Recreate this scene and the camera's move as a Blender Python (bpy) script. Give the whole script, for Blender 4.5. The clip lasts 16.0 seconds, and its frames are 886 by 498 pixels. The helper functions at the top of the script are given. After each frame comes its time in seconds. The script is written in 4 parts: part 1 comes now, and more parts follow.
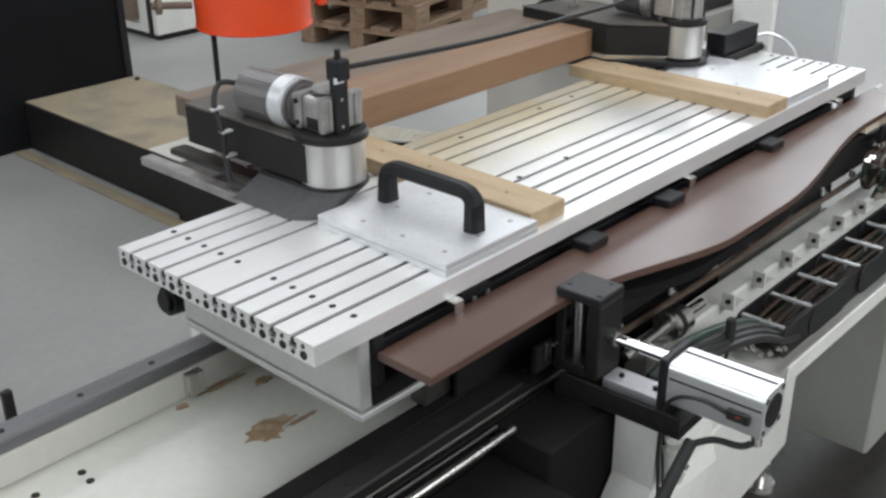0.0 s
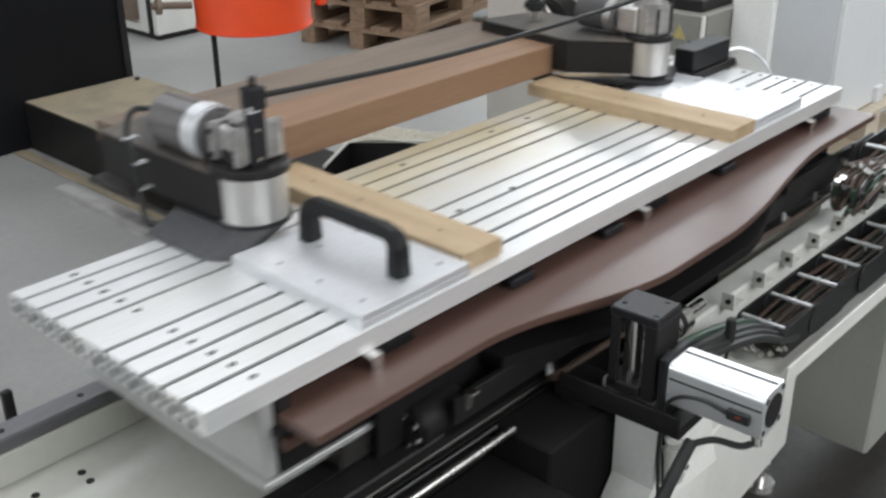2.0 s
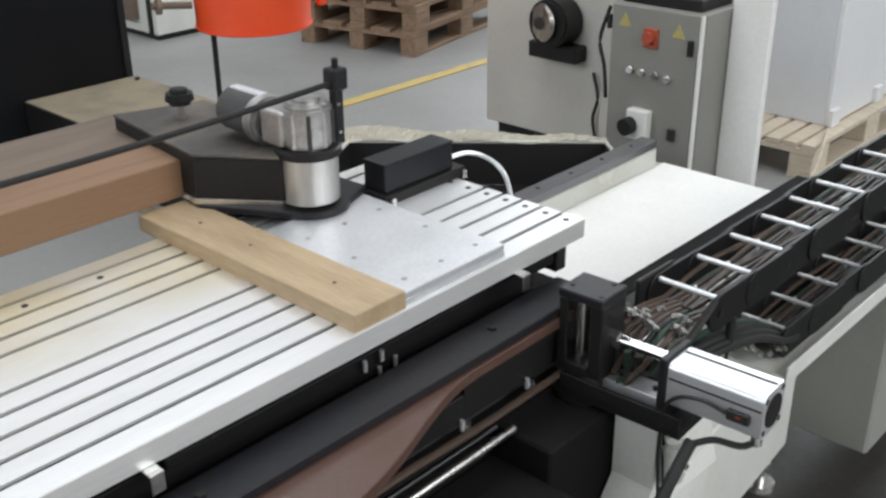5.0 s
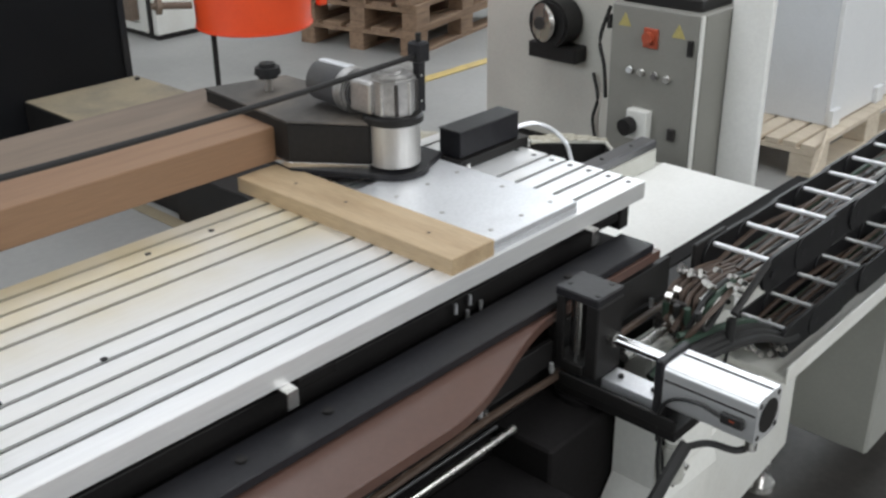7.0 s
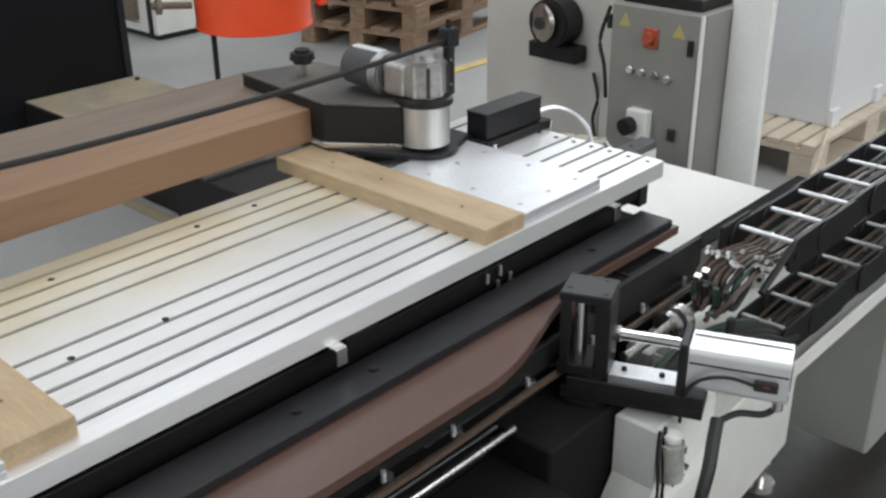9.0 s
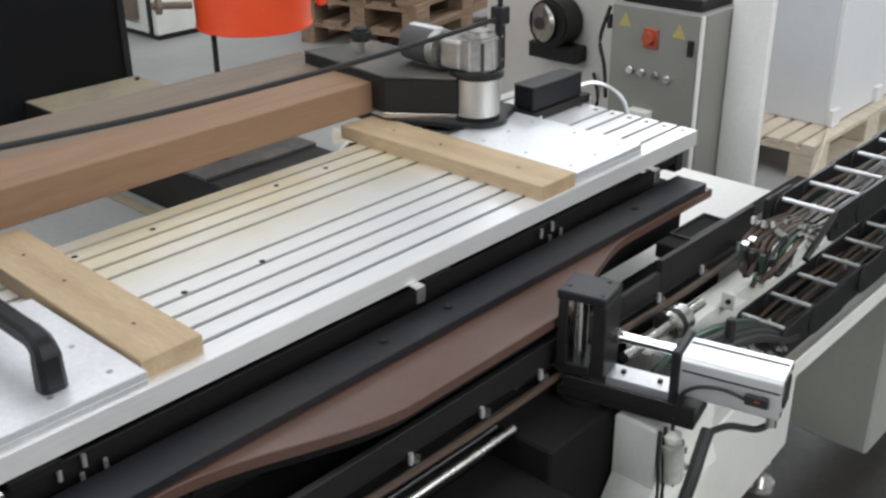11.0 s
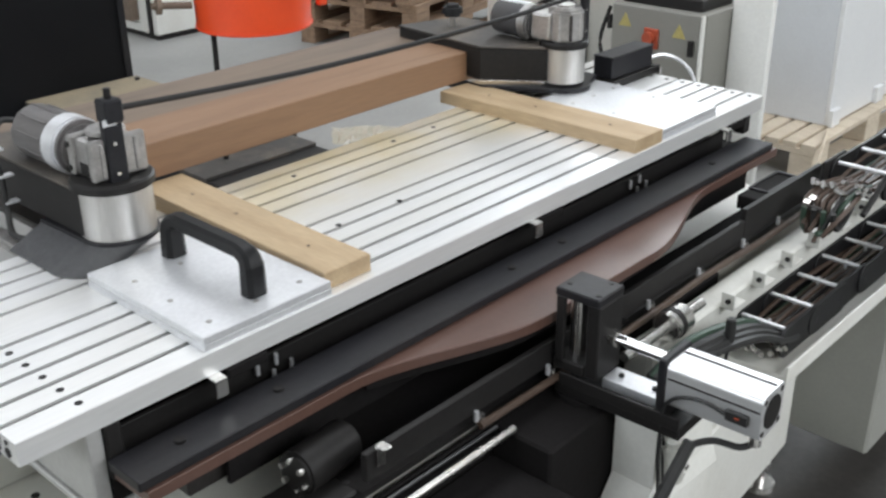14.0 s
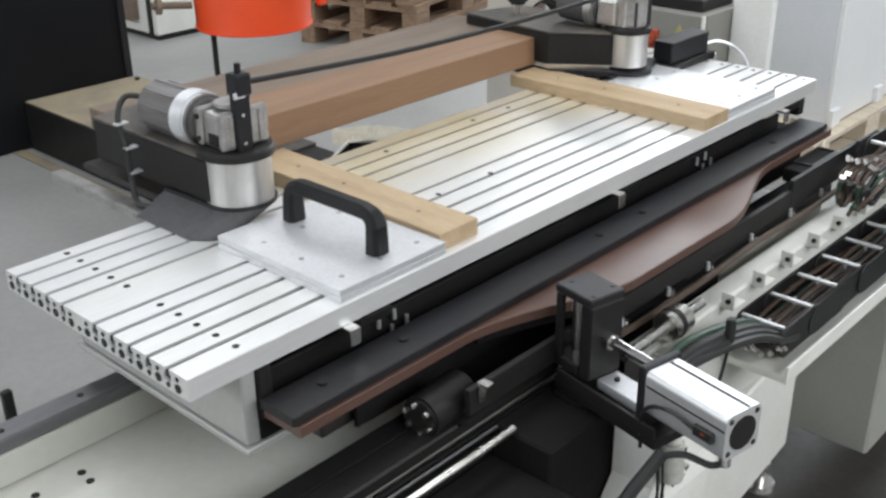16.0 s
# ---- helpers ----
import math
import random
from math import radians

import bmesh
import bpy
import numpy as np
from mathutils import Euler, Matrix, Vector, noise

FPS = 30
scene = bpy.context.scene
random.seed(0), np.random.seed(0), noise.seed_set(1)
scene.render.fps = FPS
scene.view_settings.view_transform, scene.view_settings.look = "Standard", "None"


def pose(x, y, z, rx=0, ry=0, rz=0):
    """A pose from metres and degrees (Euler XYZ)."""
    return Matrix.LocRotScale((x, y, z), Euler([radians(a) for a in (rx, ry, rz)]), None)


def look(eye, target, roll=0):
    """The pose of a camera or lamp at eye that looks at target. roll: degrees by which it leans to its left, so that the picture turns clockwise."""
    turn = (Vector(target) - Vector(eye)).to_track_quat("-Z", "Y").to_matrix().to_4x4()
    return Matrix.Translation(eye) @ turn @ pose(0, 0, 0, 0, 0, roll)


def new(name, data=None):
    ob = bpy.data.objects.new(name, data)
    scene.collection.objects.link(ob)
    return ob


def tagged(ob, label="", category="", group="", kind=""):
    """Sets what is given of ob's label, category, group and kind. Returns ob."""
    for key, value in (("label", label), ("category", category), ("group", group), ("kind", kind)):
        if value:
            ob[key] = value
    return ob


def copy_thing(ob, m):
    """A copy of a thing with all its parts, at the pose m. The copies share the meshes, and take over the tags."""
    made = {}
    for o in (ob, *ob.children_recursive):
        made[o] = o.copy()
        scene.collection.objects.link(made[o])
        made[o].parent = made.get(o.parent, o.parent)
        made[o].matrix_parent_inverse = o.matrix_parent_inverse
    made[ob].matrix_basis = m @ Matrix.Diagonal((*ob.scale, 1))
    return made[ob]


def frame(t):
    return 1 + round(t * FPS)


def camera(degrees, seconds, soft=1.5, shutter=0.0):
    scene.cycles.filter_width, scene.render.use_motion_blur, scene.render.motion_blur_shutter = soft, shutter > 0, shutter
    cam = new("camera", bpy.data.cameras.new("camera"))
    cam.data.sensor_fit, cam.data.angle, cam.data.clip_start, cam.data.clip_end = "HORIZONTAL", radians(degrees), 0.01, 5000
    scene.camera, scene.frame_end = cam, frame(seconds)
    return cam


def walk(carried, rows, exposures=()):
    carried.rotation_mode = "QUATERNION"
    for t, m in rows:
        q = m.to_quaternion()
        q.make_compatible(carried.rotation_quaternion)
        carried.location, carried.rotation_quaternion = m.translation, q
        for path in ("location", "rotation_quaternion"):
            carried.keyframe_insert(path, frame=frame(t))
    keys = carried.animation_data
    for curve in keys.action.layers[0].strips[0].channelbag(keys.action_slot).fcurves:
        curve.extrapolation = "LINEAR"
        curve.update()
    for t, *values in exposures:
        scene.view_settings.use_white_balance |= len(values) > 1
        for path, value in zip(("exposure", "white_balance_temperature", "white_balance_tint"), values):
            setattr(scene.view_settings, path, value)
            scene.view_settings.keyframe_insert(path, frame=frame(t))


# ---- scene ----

# ---- camera ----
H = 0.86                                   # height of the table top over the floor
cam = camera(46.22, 16.0, soft=2.6, shutter=0.5)
CAM = Matrix.Translation((0.0, -0.832, H + 0.636)) @ Matrix.Rotation(radians(42.74 - 90), 4, "Z") @ Matrix.Rotation(radians(90 - 25.04), 4, "X") @ Matrix.Rotation(radians(-0.553), 4, "Z")
walk(cam, [(0.0, CAM), (16.0, CAM)], exposures=[(0.0, -0.10), (2.0, -0.06), (4.0, -0.06), (5.5, -0.12), (6.5, -0.18), (9.0, -0.18), (11.5, -0.03), (12.5, 0.02), (16.0, 0.07)])

# ---- light: daylight from high windows and roof lights of the hall ----
world = bpy.data.worlds.new("hall_sky")
scene.world = world
world.use_nodes = True
wn = world.node_tree.nodes
sky = wn.new("ShaderNodeTexSky")
sky.sky_type, sky.sun_disc, sky.sun_elevation, sky.sun_rotation = "NISHITA", False, radians(40), radians(60)
wn["Background"].inputs[1].default_value = 0.1
world.node_tree.links.new(sky.outputs[0], wn["Background"].inputs[0])


def window_light(name, eye, target, sx, sy, watts, colour):
    lamp = bpy.data.lights.new(name, "AREA")
    lamp.shape, lamp.size, lamp.size_y, lamp.energy, lamp.color = "RECTANGLE", sx, sy, watts, colour
    ob = new(name, lamp)
    ob.matrix_world = look(eye, target)
    return ob


window_light("roof_light_lamp", (2.5, 1.5, 6.3), (2.5, 1.5, 0), 7.0, 2.2, 192, (0.98, 0.99, 1.0))
window_light("roof_light_lamp", (2.5, 6.5, 6.3), (2.5, 6.5, 0), 7.0, 2.2, 120, (0.98, 0.99, 1.0))
window_light("window_lamp", (10.85, 3.0, 4.3), (3.0, 2.0, 2.0), 8.0, 2.6, 560, (0.90, 0.96, 1.0))
window_light("window_lamp", (-5.85, 2.5, 4.3), (2.0, 1.5, 0.5), 8.0, 2.6, 265, (0.94, 0.975, 1.0))
window_light("window_lamp", (2.0, -5.85, 4.3), (2.0, 0.0, 2.0), 8.0, 2.6, 370, (0.97, 0.99, 1.0))


# ---- materials ----
def mat(name, colour, rough=0.5, metal=0.0, dark=None, scale=6.0, fine=90.0, stretch=(1, 1, 1), bump=0.15, spread=0.12, dirt=0.5, lo=0.45, hi=0.7, coat=0.0, spec=0.5):
    """Colour with broad stains towards `dark`, fine grain and fine relief."""
    m = bpy.data.materials.new(name)
    m.use_nodes = True
    n, k = m.node_tree.nodes, m.node_tree.links
    b = n["Principled BSDF"]
    b.inputs["Metallic"].default_value = metal
    b.inputs["Coat Weight"].default_value = coat
    b.inputs["Specular IOR Level"].default_value = spec
    tc = n.new("ShaderNodeTexCoord")
    mp = n.new("ShaderNodeMapping")
    mp.inputs["Scale"].default_value = stretch
    k.new(tc.outputs["Object"], mp.inputs[0])
    oi = n.new("ShaderNodeObjectInfo")
    shift = n.new("ShaderNodeVectorMath")
    shift.operation = "MULTIPLY_ADD"
    cv = n.new("ShaderNodeCombineXYZ")
    for i in range(3):
        k.new(oi.outputs["Random"], cv.inputs[i])
    k.new(cv.outputs[0], shift.inputs[0])
    shift.inputs[1].default_value = (3.1, 5.7, 2.3)
    k.new(mp.outputs[0], shift.inputs[2])
    big, small = n.new("ShaderNodeTexNoise"), n.new("ShaderNodeTexNoise")
    big.inputs["Scale"].default_value, small.inputs["Scale"].default_value = scale, fine
    big.inputs["Detail"].default_value, small.inputs["Detail"].default_value = 6, 4
    for t in (big, small):
        k.new(shift.outputs[0], t.inputs["Vector"])
    ramp = n.new("ShaderNodeValToRGB")
    ramp.color_ramp.elements[0].position, ramp.color_ramp.elements[1].position = lo, hi
    k.new(big.outputs[0], ramp.inputs[0])
    mul = n.new("ShaderNodeMath")
    mul.operation = "MULTIPLY"
    mul.inputs[1].default_value = dirt
    k.new(ramp.outputs[0], mul.inputs[0])
    mx = n.new("ShaderNodeMix")
    mx.data_type = "RGBA"
    mx.inputs[6].default_value = (*colour, 1)
    mx.inputs[7].default_value = (*(dark or [c * 0.6 for c in colour]), 1)
    k.new(mul.outputs[0], mx.inputs[0])
    hs = n.new("ShaderNodeHueSaturation")
    mr = n.new("ShaderNodeMapRange")
    mr.inputs["To Min"].default_value, mr.inputs["To Max"].default_value = 1 - spread, 1 + spread
    mr.inputs["From Min"].default_value, mr.inputs["From Max"].default_value = 0.3, 0.7
    k.new(small.outputs[0], mr.inputs[0])
    k.new(mr.outputs[0], hs.inputs["Value"])
    k.new(mx.outputs[2], hs.inputs["Color"])
    k.new(hs.outputs[0], b.inputs["Base Color"])
    rr = n.new("ShaderNodeMapRange")
    rr.inputs["To Min"].default_value, rr.inputs["To Max"].default_value = max(0.03, rough - 0.08), min(1, rough + 0.12)
    k.new(big.outputs[0], rr.inputs[0])
    k.new(rr.outputs[0], b.inputs["Roughness"])
    bp = n.new("ShaderNodeBump")
    bp.inputs["Strength"].default_value, bp.inputs["Distance"].default_value = bump, 0.001
    k.new(small.outputs[0], bp.inputs["Height"])
    k.new(bp.outputs[0], b.inputs["Normal"])
    return m


ALU = mat("anodised_aluminium", (0.84, 0.845, 0.85), 0.34, 0.5, (0.74, 0.725, 0.68), 2.2, 60, (0.3, 3, 3), 0.08, 0.03, 0.5)
ALU_PLATE = mat("milled_aluminium_plate", (0.80, 0.812, 0.835), 0.36, 0.6, (0.63, 0.635, 0.65), 9, 160, bump=0.12, spread=0.05, dirt=0.4)


def dust_film(m, colour, x0, x1, y0, y1):
    """Wood dust lying on part of a surface: patchy, with soft borders, between the wooden bars."""
    n, k = m.node_tree.nodes, m.node_tree.links
    b = n["Principled BSDF"]
    old = b.inputs["Base Color"].links[0].from_socket
    tc, sep = n.new("ShaderNodeTexCoord"), n.new("ShaderNodeSeparateXYZ")
    k.new(tc.outputs["Object"], sep.inputs[0])
    nz = n.new("ShaderNodeTexNoise")
    nz.inputs["Scale"].default_value, nz.inputs["Detail"].default_value = 7, 5
    k.new(tc.outputs["Object"], nz.inputs["Vector"])
    mask = nz.outputs[0]
    for axis, a, c in ((0, x0 - 0.06, x0 + 0.06), (0, x1 + 0.06, x1 - 0.06), (1, y0, y1)):
        r = n.new("ShaderNodeMapRange")
        r.interpolation_type = "SMOOTHSTEP"
        r.inputs["From Min"].default_value, r.inputs["From Max"].default_value = a, c
        k.new(sep.outputs[axis], r.inputs[0])
        mu = n.new("ShaderNodeMath")
        mu.operation = "MULTIPLY"
        k.new(mask, mu.inputs[0])
        k.new(r.outputs[0], mu.inputs[1])
        mask = mu.outputs[0]
    gain = n.new("ShaderNodeMath")
    gain.operation, gain.use_clamp = "MULTIPLY", True
    gain.inputs[1].default_value = 1.5
    k.new(mask, gain.inputs[0])
    mx = n.new("ShaderNodeMix")
    mx.data_type = "RGBA"
    mx.inputs[7].default_value = (*colour, 1)
    k.new(gain.outputs[0], mx.inputs[0])
    k.new(old, mx.inputs[6])
    k.new(mx.outputs[2], b.inputs["Base Color"])


dust_film(ALU, (0.70, 0.62, 0.43), -0.36, 0.40, -0.06, 0.14)
CAST = mat("cast_aluminium", (0.52, 0.51, 0.50), 0.34, 0.85, (0.2, 0.19, 0.18), 30, 200, bump=0.2, spread=0.1)
STEEL = mat("bright_steel", (0.72, 0.71, 0.69), 0.24, 1.0, (0.4, 0.38, 0.36), 12, 220, (1, 1, 0.1), 0.06, 0.05)
BRUSHED = mat("brushed_steel_nose", (0.60, 0.59, 0.57), 0.42, 0.9, (0.46, 0.45, 0.43), 10, 160, (6, 6, 0.3), 0.12, 0.08)
# plate aluminium with the shade on the carriage end mixed into its colour
ENDPLATE = mat("shaded_aluminium", (0.50, 0.50, 0.49), 0.5, 0.4, (0.38, 0.375, 0.36), 7, 120, bump=0.15, spread=0.05)
CHROME = mat("chromed_rod", (0.8, 0.8, 0.8), 0.12, 1.0, (0.6, 0.6, 0.6), 8, 200, bump=0.02, spread=0.03)
CYL = mat("cylinder_profile", (0.82, 0.83, 0.84), 0.36, 0.7, (0.7, 0.7, 0.7), 8, 200, (6, 0.5, 6), 0.05, 0.03)
BLACK = mat("black_steel", (0.016, 0.015, 0.0148), 0.45, 0.0, (0.016, 0.015, 0.014), 8, 140, bump=0.15, spread=0.15, spec=0.28)
# matt black for low parts, darkened to carry the deep shade there
DEEP = mat("shade_black_sheet", (0.0125, 0.0115, 0.0117), 0.75, 0.0, (0.011, 0.010, 0.009), 8, 140, bump=0.15, spread=0.15, spec=0.12)
BLACK_OX = mat("black_anodised_plate", (0.016, 0.016, 0.019), 0.40, 0.0, (0.026, 0.024, 0.023), 7, 120, bump=0.12, spread=0.15, spec=0.3)
BLACK_DUST = mat("dusty_black_cover", (0.06, 0.055, 0.05), 0.6, 0.0, (0.18, 0.15, 0.12), 7, 120, bump=0.2, spread=0.15, dirt=0.8)
PLASTIC = mat("black_plastic", (0.010, 0.010, 0.011), 0.42, 0.0, (0.018, 0.018, 0.018), 12, 300, bump=0.2, spread=0.1, spec=0.25)
SHEETBLACK = mat("blue_black_sheet_paint", (0.0085, 0.0090, 0.0105), 0.55, 0.0, (0.012, 0.012, 0.013), 3, 140, bump=0.1, spread=0.12, spec=0.12)
RUBBER = mat("black_cable_sheath", (0.018, 0.018, 0.018), 0.5, 0.0, None, 12, 200, bump=0.1)
# dark steel with shade in its colour, also for every second motor rib
SHADOWSTEEL = mat("shadow_dark_steel", (0.05, 0.046, 0.044), 0.38, 0.4, (0.02, 0.018, 0.016), 14, 140, bump=0.2, spread=0.15)
WOOD = mat("planed_pine", (0.47, 0.35, 0.215), 0.55, 0.0, (0.38, 0.27, 0.16), 4, 40, (8, 0.8, 8), 0.2, 0.09, 0.7)
BEAM = mat("beech_beam", (0.26, 0.152, 0.088), 0.5, 0.0, (0.18, 0.10, 0.058), 3, 30, (0.7, 8, 8), 0.2, 0.07, 0.7)
PLANK = mat("weathered_plank", (0.18, 0.135, 0.10), 0.6, 0.0, (0.12, 0.09, 0.07), 3, 30, (0.7, 8, 8), 0.2, 0.07, 0.8)
TEMPLATE = mat("brown_phenolic_board", (0.108, 0.060, 0.047), 0.30, 0.0, (0.080, 0.043, 0.034), 4, 120, bump=0.06, spread=0.06, dirt=0.6)
WHITE = mat("cream_machine_paint", (0.78, 0.78, 0.74), 0.42, 0.0, (0.62, 0.60, 0.54), 3.5, 100, bump=0.08, spread=0.03, dirt=0.55)
COLUMNPAINT = mat("white_column_paint", (0.92, 0.92, 0.89), 0.4, 0.0, (0.80, 0.79, 0.75), 3.5, 100, bump=0.08, spread=0.03)
# enclosure paint greyed to hold the shade of its left face
ENCLOSURE = mat("shaded_enclosure_paint", (0.36, 0.365, 0.335), 0.45, 0.0, (0.28, 0.285, 0.26), 3.5, 120, bump=0.08, spread=0.03)
SIDEBEAM = mat("aged_cream_paint", (0.66, 0.66, 0.62), 0.45, 0.0, (0.48, 0.47, 0.43), 5, 100, bump=0.08, spread=0.04, dirt=0.7)
BED = mat("bed_paint_with_grime", (0.58, 0.58, 0.53), 0.22, 0.0, (0.44, 0.42, 0.36), 3.0, 60, bump=0.06, spread=0.03, dirt=0.6, lo=0.5, hi=0.75)
GRIME = mat("rust_brown_stain", (0.28, 0.19, 0.11), 0.7, 0.0, (0.42, 0.33, 0.24), 40, 200, bump=0.3, spread=0.2, dirt=0.9)
RAIL = mat("ground_rail_steel", (0.20, 0.20, 0.21), 0.36, 0.7, (0.10, 0.10, 0.10), 10, 160, (0.3, 3, 3), 0.1, 0.08)
GREYPAINT = mat("grey_machine_paint", (0.54, 0.53, 0.48), 0.5, 0.0, (0.46, 0.45, 0.41), 4, 140, bump=0.12, spread=0.04)
CABINET = mat("grey_beige_enclosure_paint", (0.25, 0.245, 0.22), 0.5, 0.0, (0.21, 0.205, 0.185), 5, 180, bump=0.12, spread=0.04)
FLOOR = mat("painted_concrete_floor", (0.32, 0.32, 0.31), 0.42, 0.0, (0.25, 0.25, 0.24), 1.2, 40, bump=0.12, spread=0.05, dirt=0.7)
DARKFLOOR = mat("dark_floor", (0.048, 0.044, 0.041), 0.5, 0.0, (0.06, 0.055, 0.05), 5, 60, bump=0.2, spread=0.15, dirt=0.8)
ORANGE = mat("orange_red_enamel", (0.85, 0.085, 0.02), 0.38, 0.0, (0.7, 0.06, 0.015), 6, 120, bump=0.05, spread=0.03, coat=0.2)
PALLETWOOD = mat("rough_pallet_wood", (0.30, 0.20, 0.13), 0.75, 0.0, (0.17, 0.11, 0.075), 5, 60, (1, 6, 6), 0.35, 0.15, 0.8)
PALEPALLET = mat("fresh_pallet_wood", (0.68, 0.59, 0.47), 0.7, 0.0, (0.55, 0.46, 0.35), 5, 60, (6, 1, 6), 0.3, 0.1, 0.7)
YELLOW = mat("yellow_floor_paint", (0.56, 0.42, 0.14), 0.55, 0.0, (0.45, 0.33, 0.14), 9, 80, bump=0.2, spread=0.1, dirt=0.8)
SAWDUST = mat("sawdust_layer", (0.30, 0.25, 0.17), 0.9, 0.0, (0.17, 0.155, 0.125), 5, 220, bump=0.6, spread=0.2, dirt=0.8)
CRATE = mat("white_laminate_panel", (0.86, 0.87, 0.88), 0.4, 0.0, (0.80, 0.81, 0.83), 3, 100, bump=0.05, spread=0.02)
CRATE_GREY = mat("grey_laminate_panel", (0.74, 0.765, 0.80), 0.42, 0.0, (0.62, 0.64, 0.67), 3, 100, bump=0.05, spread=0.02)
RED = mat("red_switch_plastic", (0.40, 0.075, 0.035), 0.4, bump=0.05)
GREEN = mat("green_cable", (0.030, 0.060, 0.040), 0.45, bump=0.05)
BROWNCABLE = mat("brown_cable", (0.075, 0.048, 0.034), 0.5, bump=0.05)
SIGN = mat("faded_yellow_sticker", (0.45, 0.38, 0.14), 0.5, bump=0.05)
MOTORBLUE = mat("dark_blue_grey_motor_paint", (0.055, 0.055, 0.060), 0.55, 0.0, (0.10, 0.09, 0.08), 9, 140, bump=0.15, spread=0.1)
MOTORBROWN = mat("brown_grey_motor_case", (0.21, 0.20, 0.20), 0.3, 0.5, (0.12, 0.11, 0.11), 9, 140, (6, 0.6, 6), 0.15, 0.1)
BOWL = mat("grey_brush_skirt", (0.075, 0.076, 0.080), 0.5, 0.0, (0.045, 0.045, 0.047), 10, 260, (8, 8, 0.5), 0.5, 0.2)
FOIL = mat("yellowed_plastic_wrap", (0.40, 0.375, 0.30), 0.3, 0.0, (0.40, 0.37, 0.28), 14, 120, bump=0.4, spread=0.12, dirt=0.8)
GLASSY = mat("clear_wrap", (0.46, 0.46, 0.42), 0.3, bump=0.3)
HALLWALL = mat("hall_wall_paint", (0.55, 0.54, 0.51), 0.8, scale=0.6, fine=20)
HALLROOF = mat("hall_roof_sheet", (0.42, 0.42, 0.42), 0.8, scale=0.6, fine=20)

# ---- building helpers ----
BASE = {}
MOVERS = []


def thing(name, base, label, category, group="", kind="", moving=False):
    ob = tagged(new(name), label, category, group, kind)
    ob.empty_display_size = 0.05
    ob.location = base
    BASE[ob.name] = Vector(base)
    if moving:
        MOVERS.append(ob)
    return ob


def part(name, bm, material, parent, label="", smooth=False):
    root = parent
    while root.parent:
        root = root.parent
    b = BASE.get(root.name, Vector((0, 0, 0)))
    bmesh.ops.translate(bm, verts=bm.verts, vec=-b)
    bmesh.ops.recalc_face_normals(bm, faces=bm.faces)
    me = bpy.data.meshes.new(name)
    bm.to_mesh(me)
    bm.free()
    me.materials.append(material)
    if smooth:
        me.shade_smooth()
        me.set_sharp_from_angle(angle=radians(35))
    ob = new(name, me)
    ob.parent = parent
    return tagged(ob, label)


def share(name, src, parent, at):
    """Another piece on the same mesh, shifted by `at` from the first one."""
    ob = new(name, src.data)
    ob.parent = parent
    ob.location = at
    return ob


def box(x0, x1, y0, y1, z0, z1, bev=0.0015, bm=None, seg=1):
    own = bmesh.new()
    bmesh.ops.create_cube(own, size=1)
    for v in own.verts:
        v.co = ((x0 + x1) / 2 + v.co.x * (x1 - x0), (y0 + y1) / 2 + v.co.y * (y1 - y0), (z0 + z1) / 2 + v.co.z * (z1 - z0))
    if bev:
        bmesh.ops.bevel(own, geom=own.edges[:], offset=bev, segments=seg, profile=0.6, affect="EDGES")
    return merge(bm, own)


def merge(bm, own):
    if bm is None:
        return own
    me = bpy.data.meshes.new("tmp")
    own.to_mesh(me)
    own.free()
    bm.from_mesh(me)
    bpy.data.meshes.remove(me)
    return bm


def tube(p, q, r, r2=None, seg=20, bm=None, bev=0.0):
    own = bmesh.new()
    p, q = Vector(p), Vector(q)
    d = q - p
    bmesh.ops.create_cone(own, cap_ends=True, segments=seg, radius1=r, radius2=r if r2 is None else r2, depth=d.length)
    if bev:
        rim = [e for e in own.edges if len(e.link_faces) == 2 and any(len(f.verts) > 4 for f in e.link_faces)]
        bmesh.ops.bevel(own, geom=rim, offset=bev, segments=2, affect="EDGES")
    bmesh.ops.transform(own, verts=own.verts, matrix=Matrix.Translation((p + q) / 2) @ d.to_track_quat("Z", "Y").to_matrix().to_4x4())
    return merge(bm, own)


def prism(outline, z0, z1, bev=0.001, bm=None):
    """An outline in x and y, raised from z0 to z1."""
    own = bmesh.new()
    lo = [own.verts.new((x, y, z0)) for x, y in outline]
    hi = [own.verts.new((x, y, z1)) for x, y in outline]
    n = len(outline)
    own.faces.new(lo[::-1])
    top = own.faces.new(hi)
    for i in range(n):
        own.faces.new((lo[i], lo[(i + 1) % n], hi[(i + 1) % n], hi[i]))
    bmesh.ops.recalc_face_normals(own, faces=own.faces)
    if bev:
        bmesh.ops.bevel(own, geom=top.edges[:], offset=bev, segments=1, affect="EDGES")
    return merge(bm, own)


def profile_x(outline, x0, x1, bm=None):
    """An outline in y and z, drawn along x."""
    own = bmesh.new()
    a = [own.verts.new((x0, y, z)) for y, z in outline]
    b = [own.verts.new((x1, y, z)) for y, z in outline]
    n = len(outline)
    own.faces.new(a[::-1])
    own.faces.new(b)
    for i in range(n):
        own.faces.new((a[i], a[(i + 1) % n], b[(i + 1) % n], b[i]))
    return merge(bm, own)


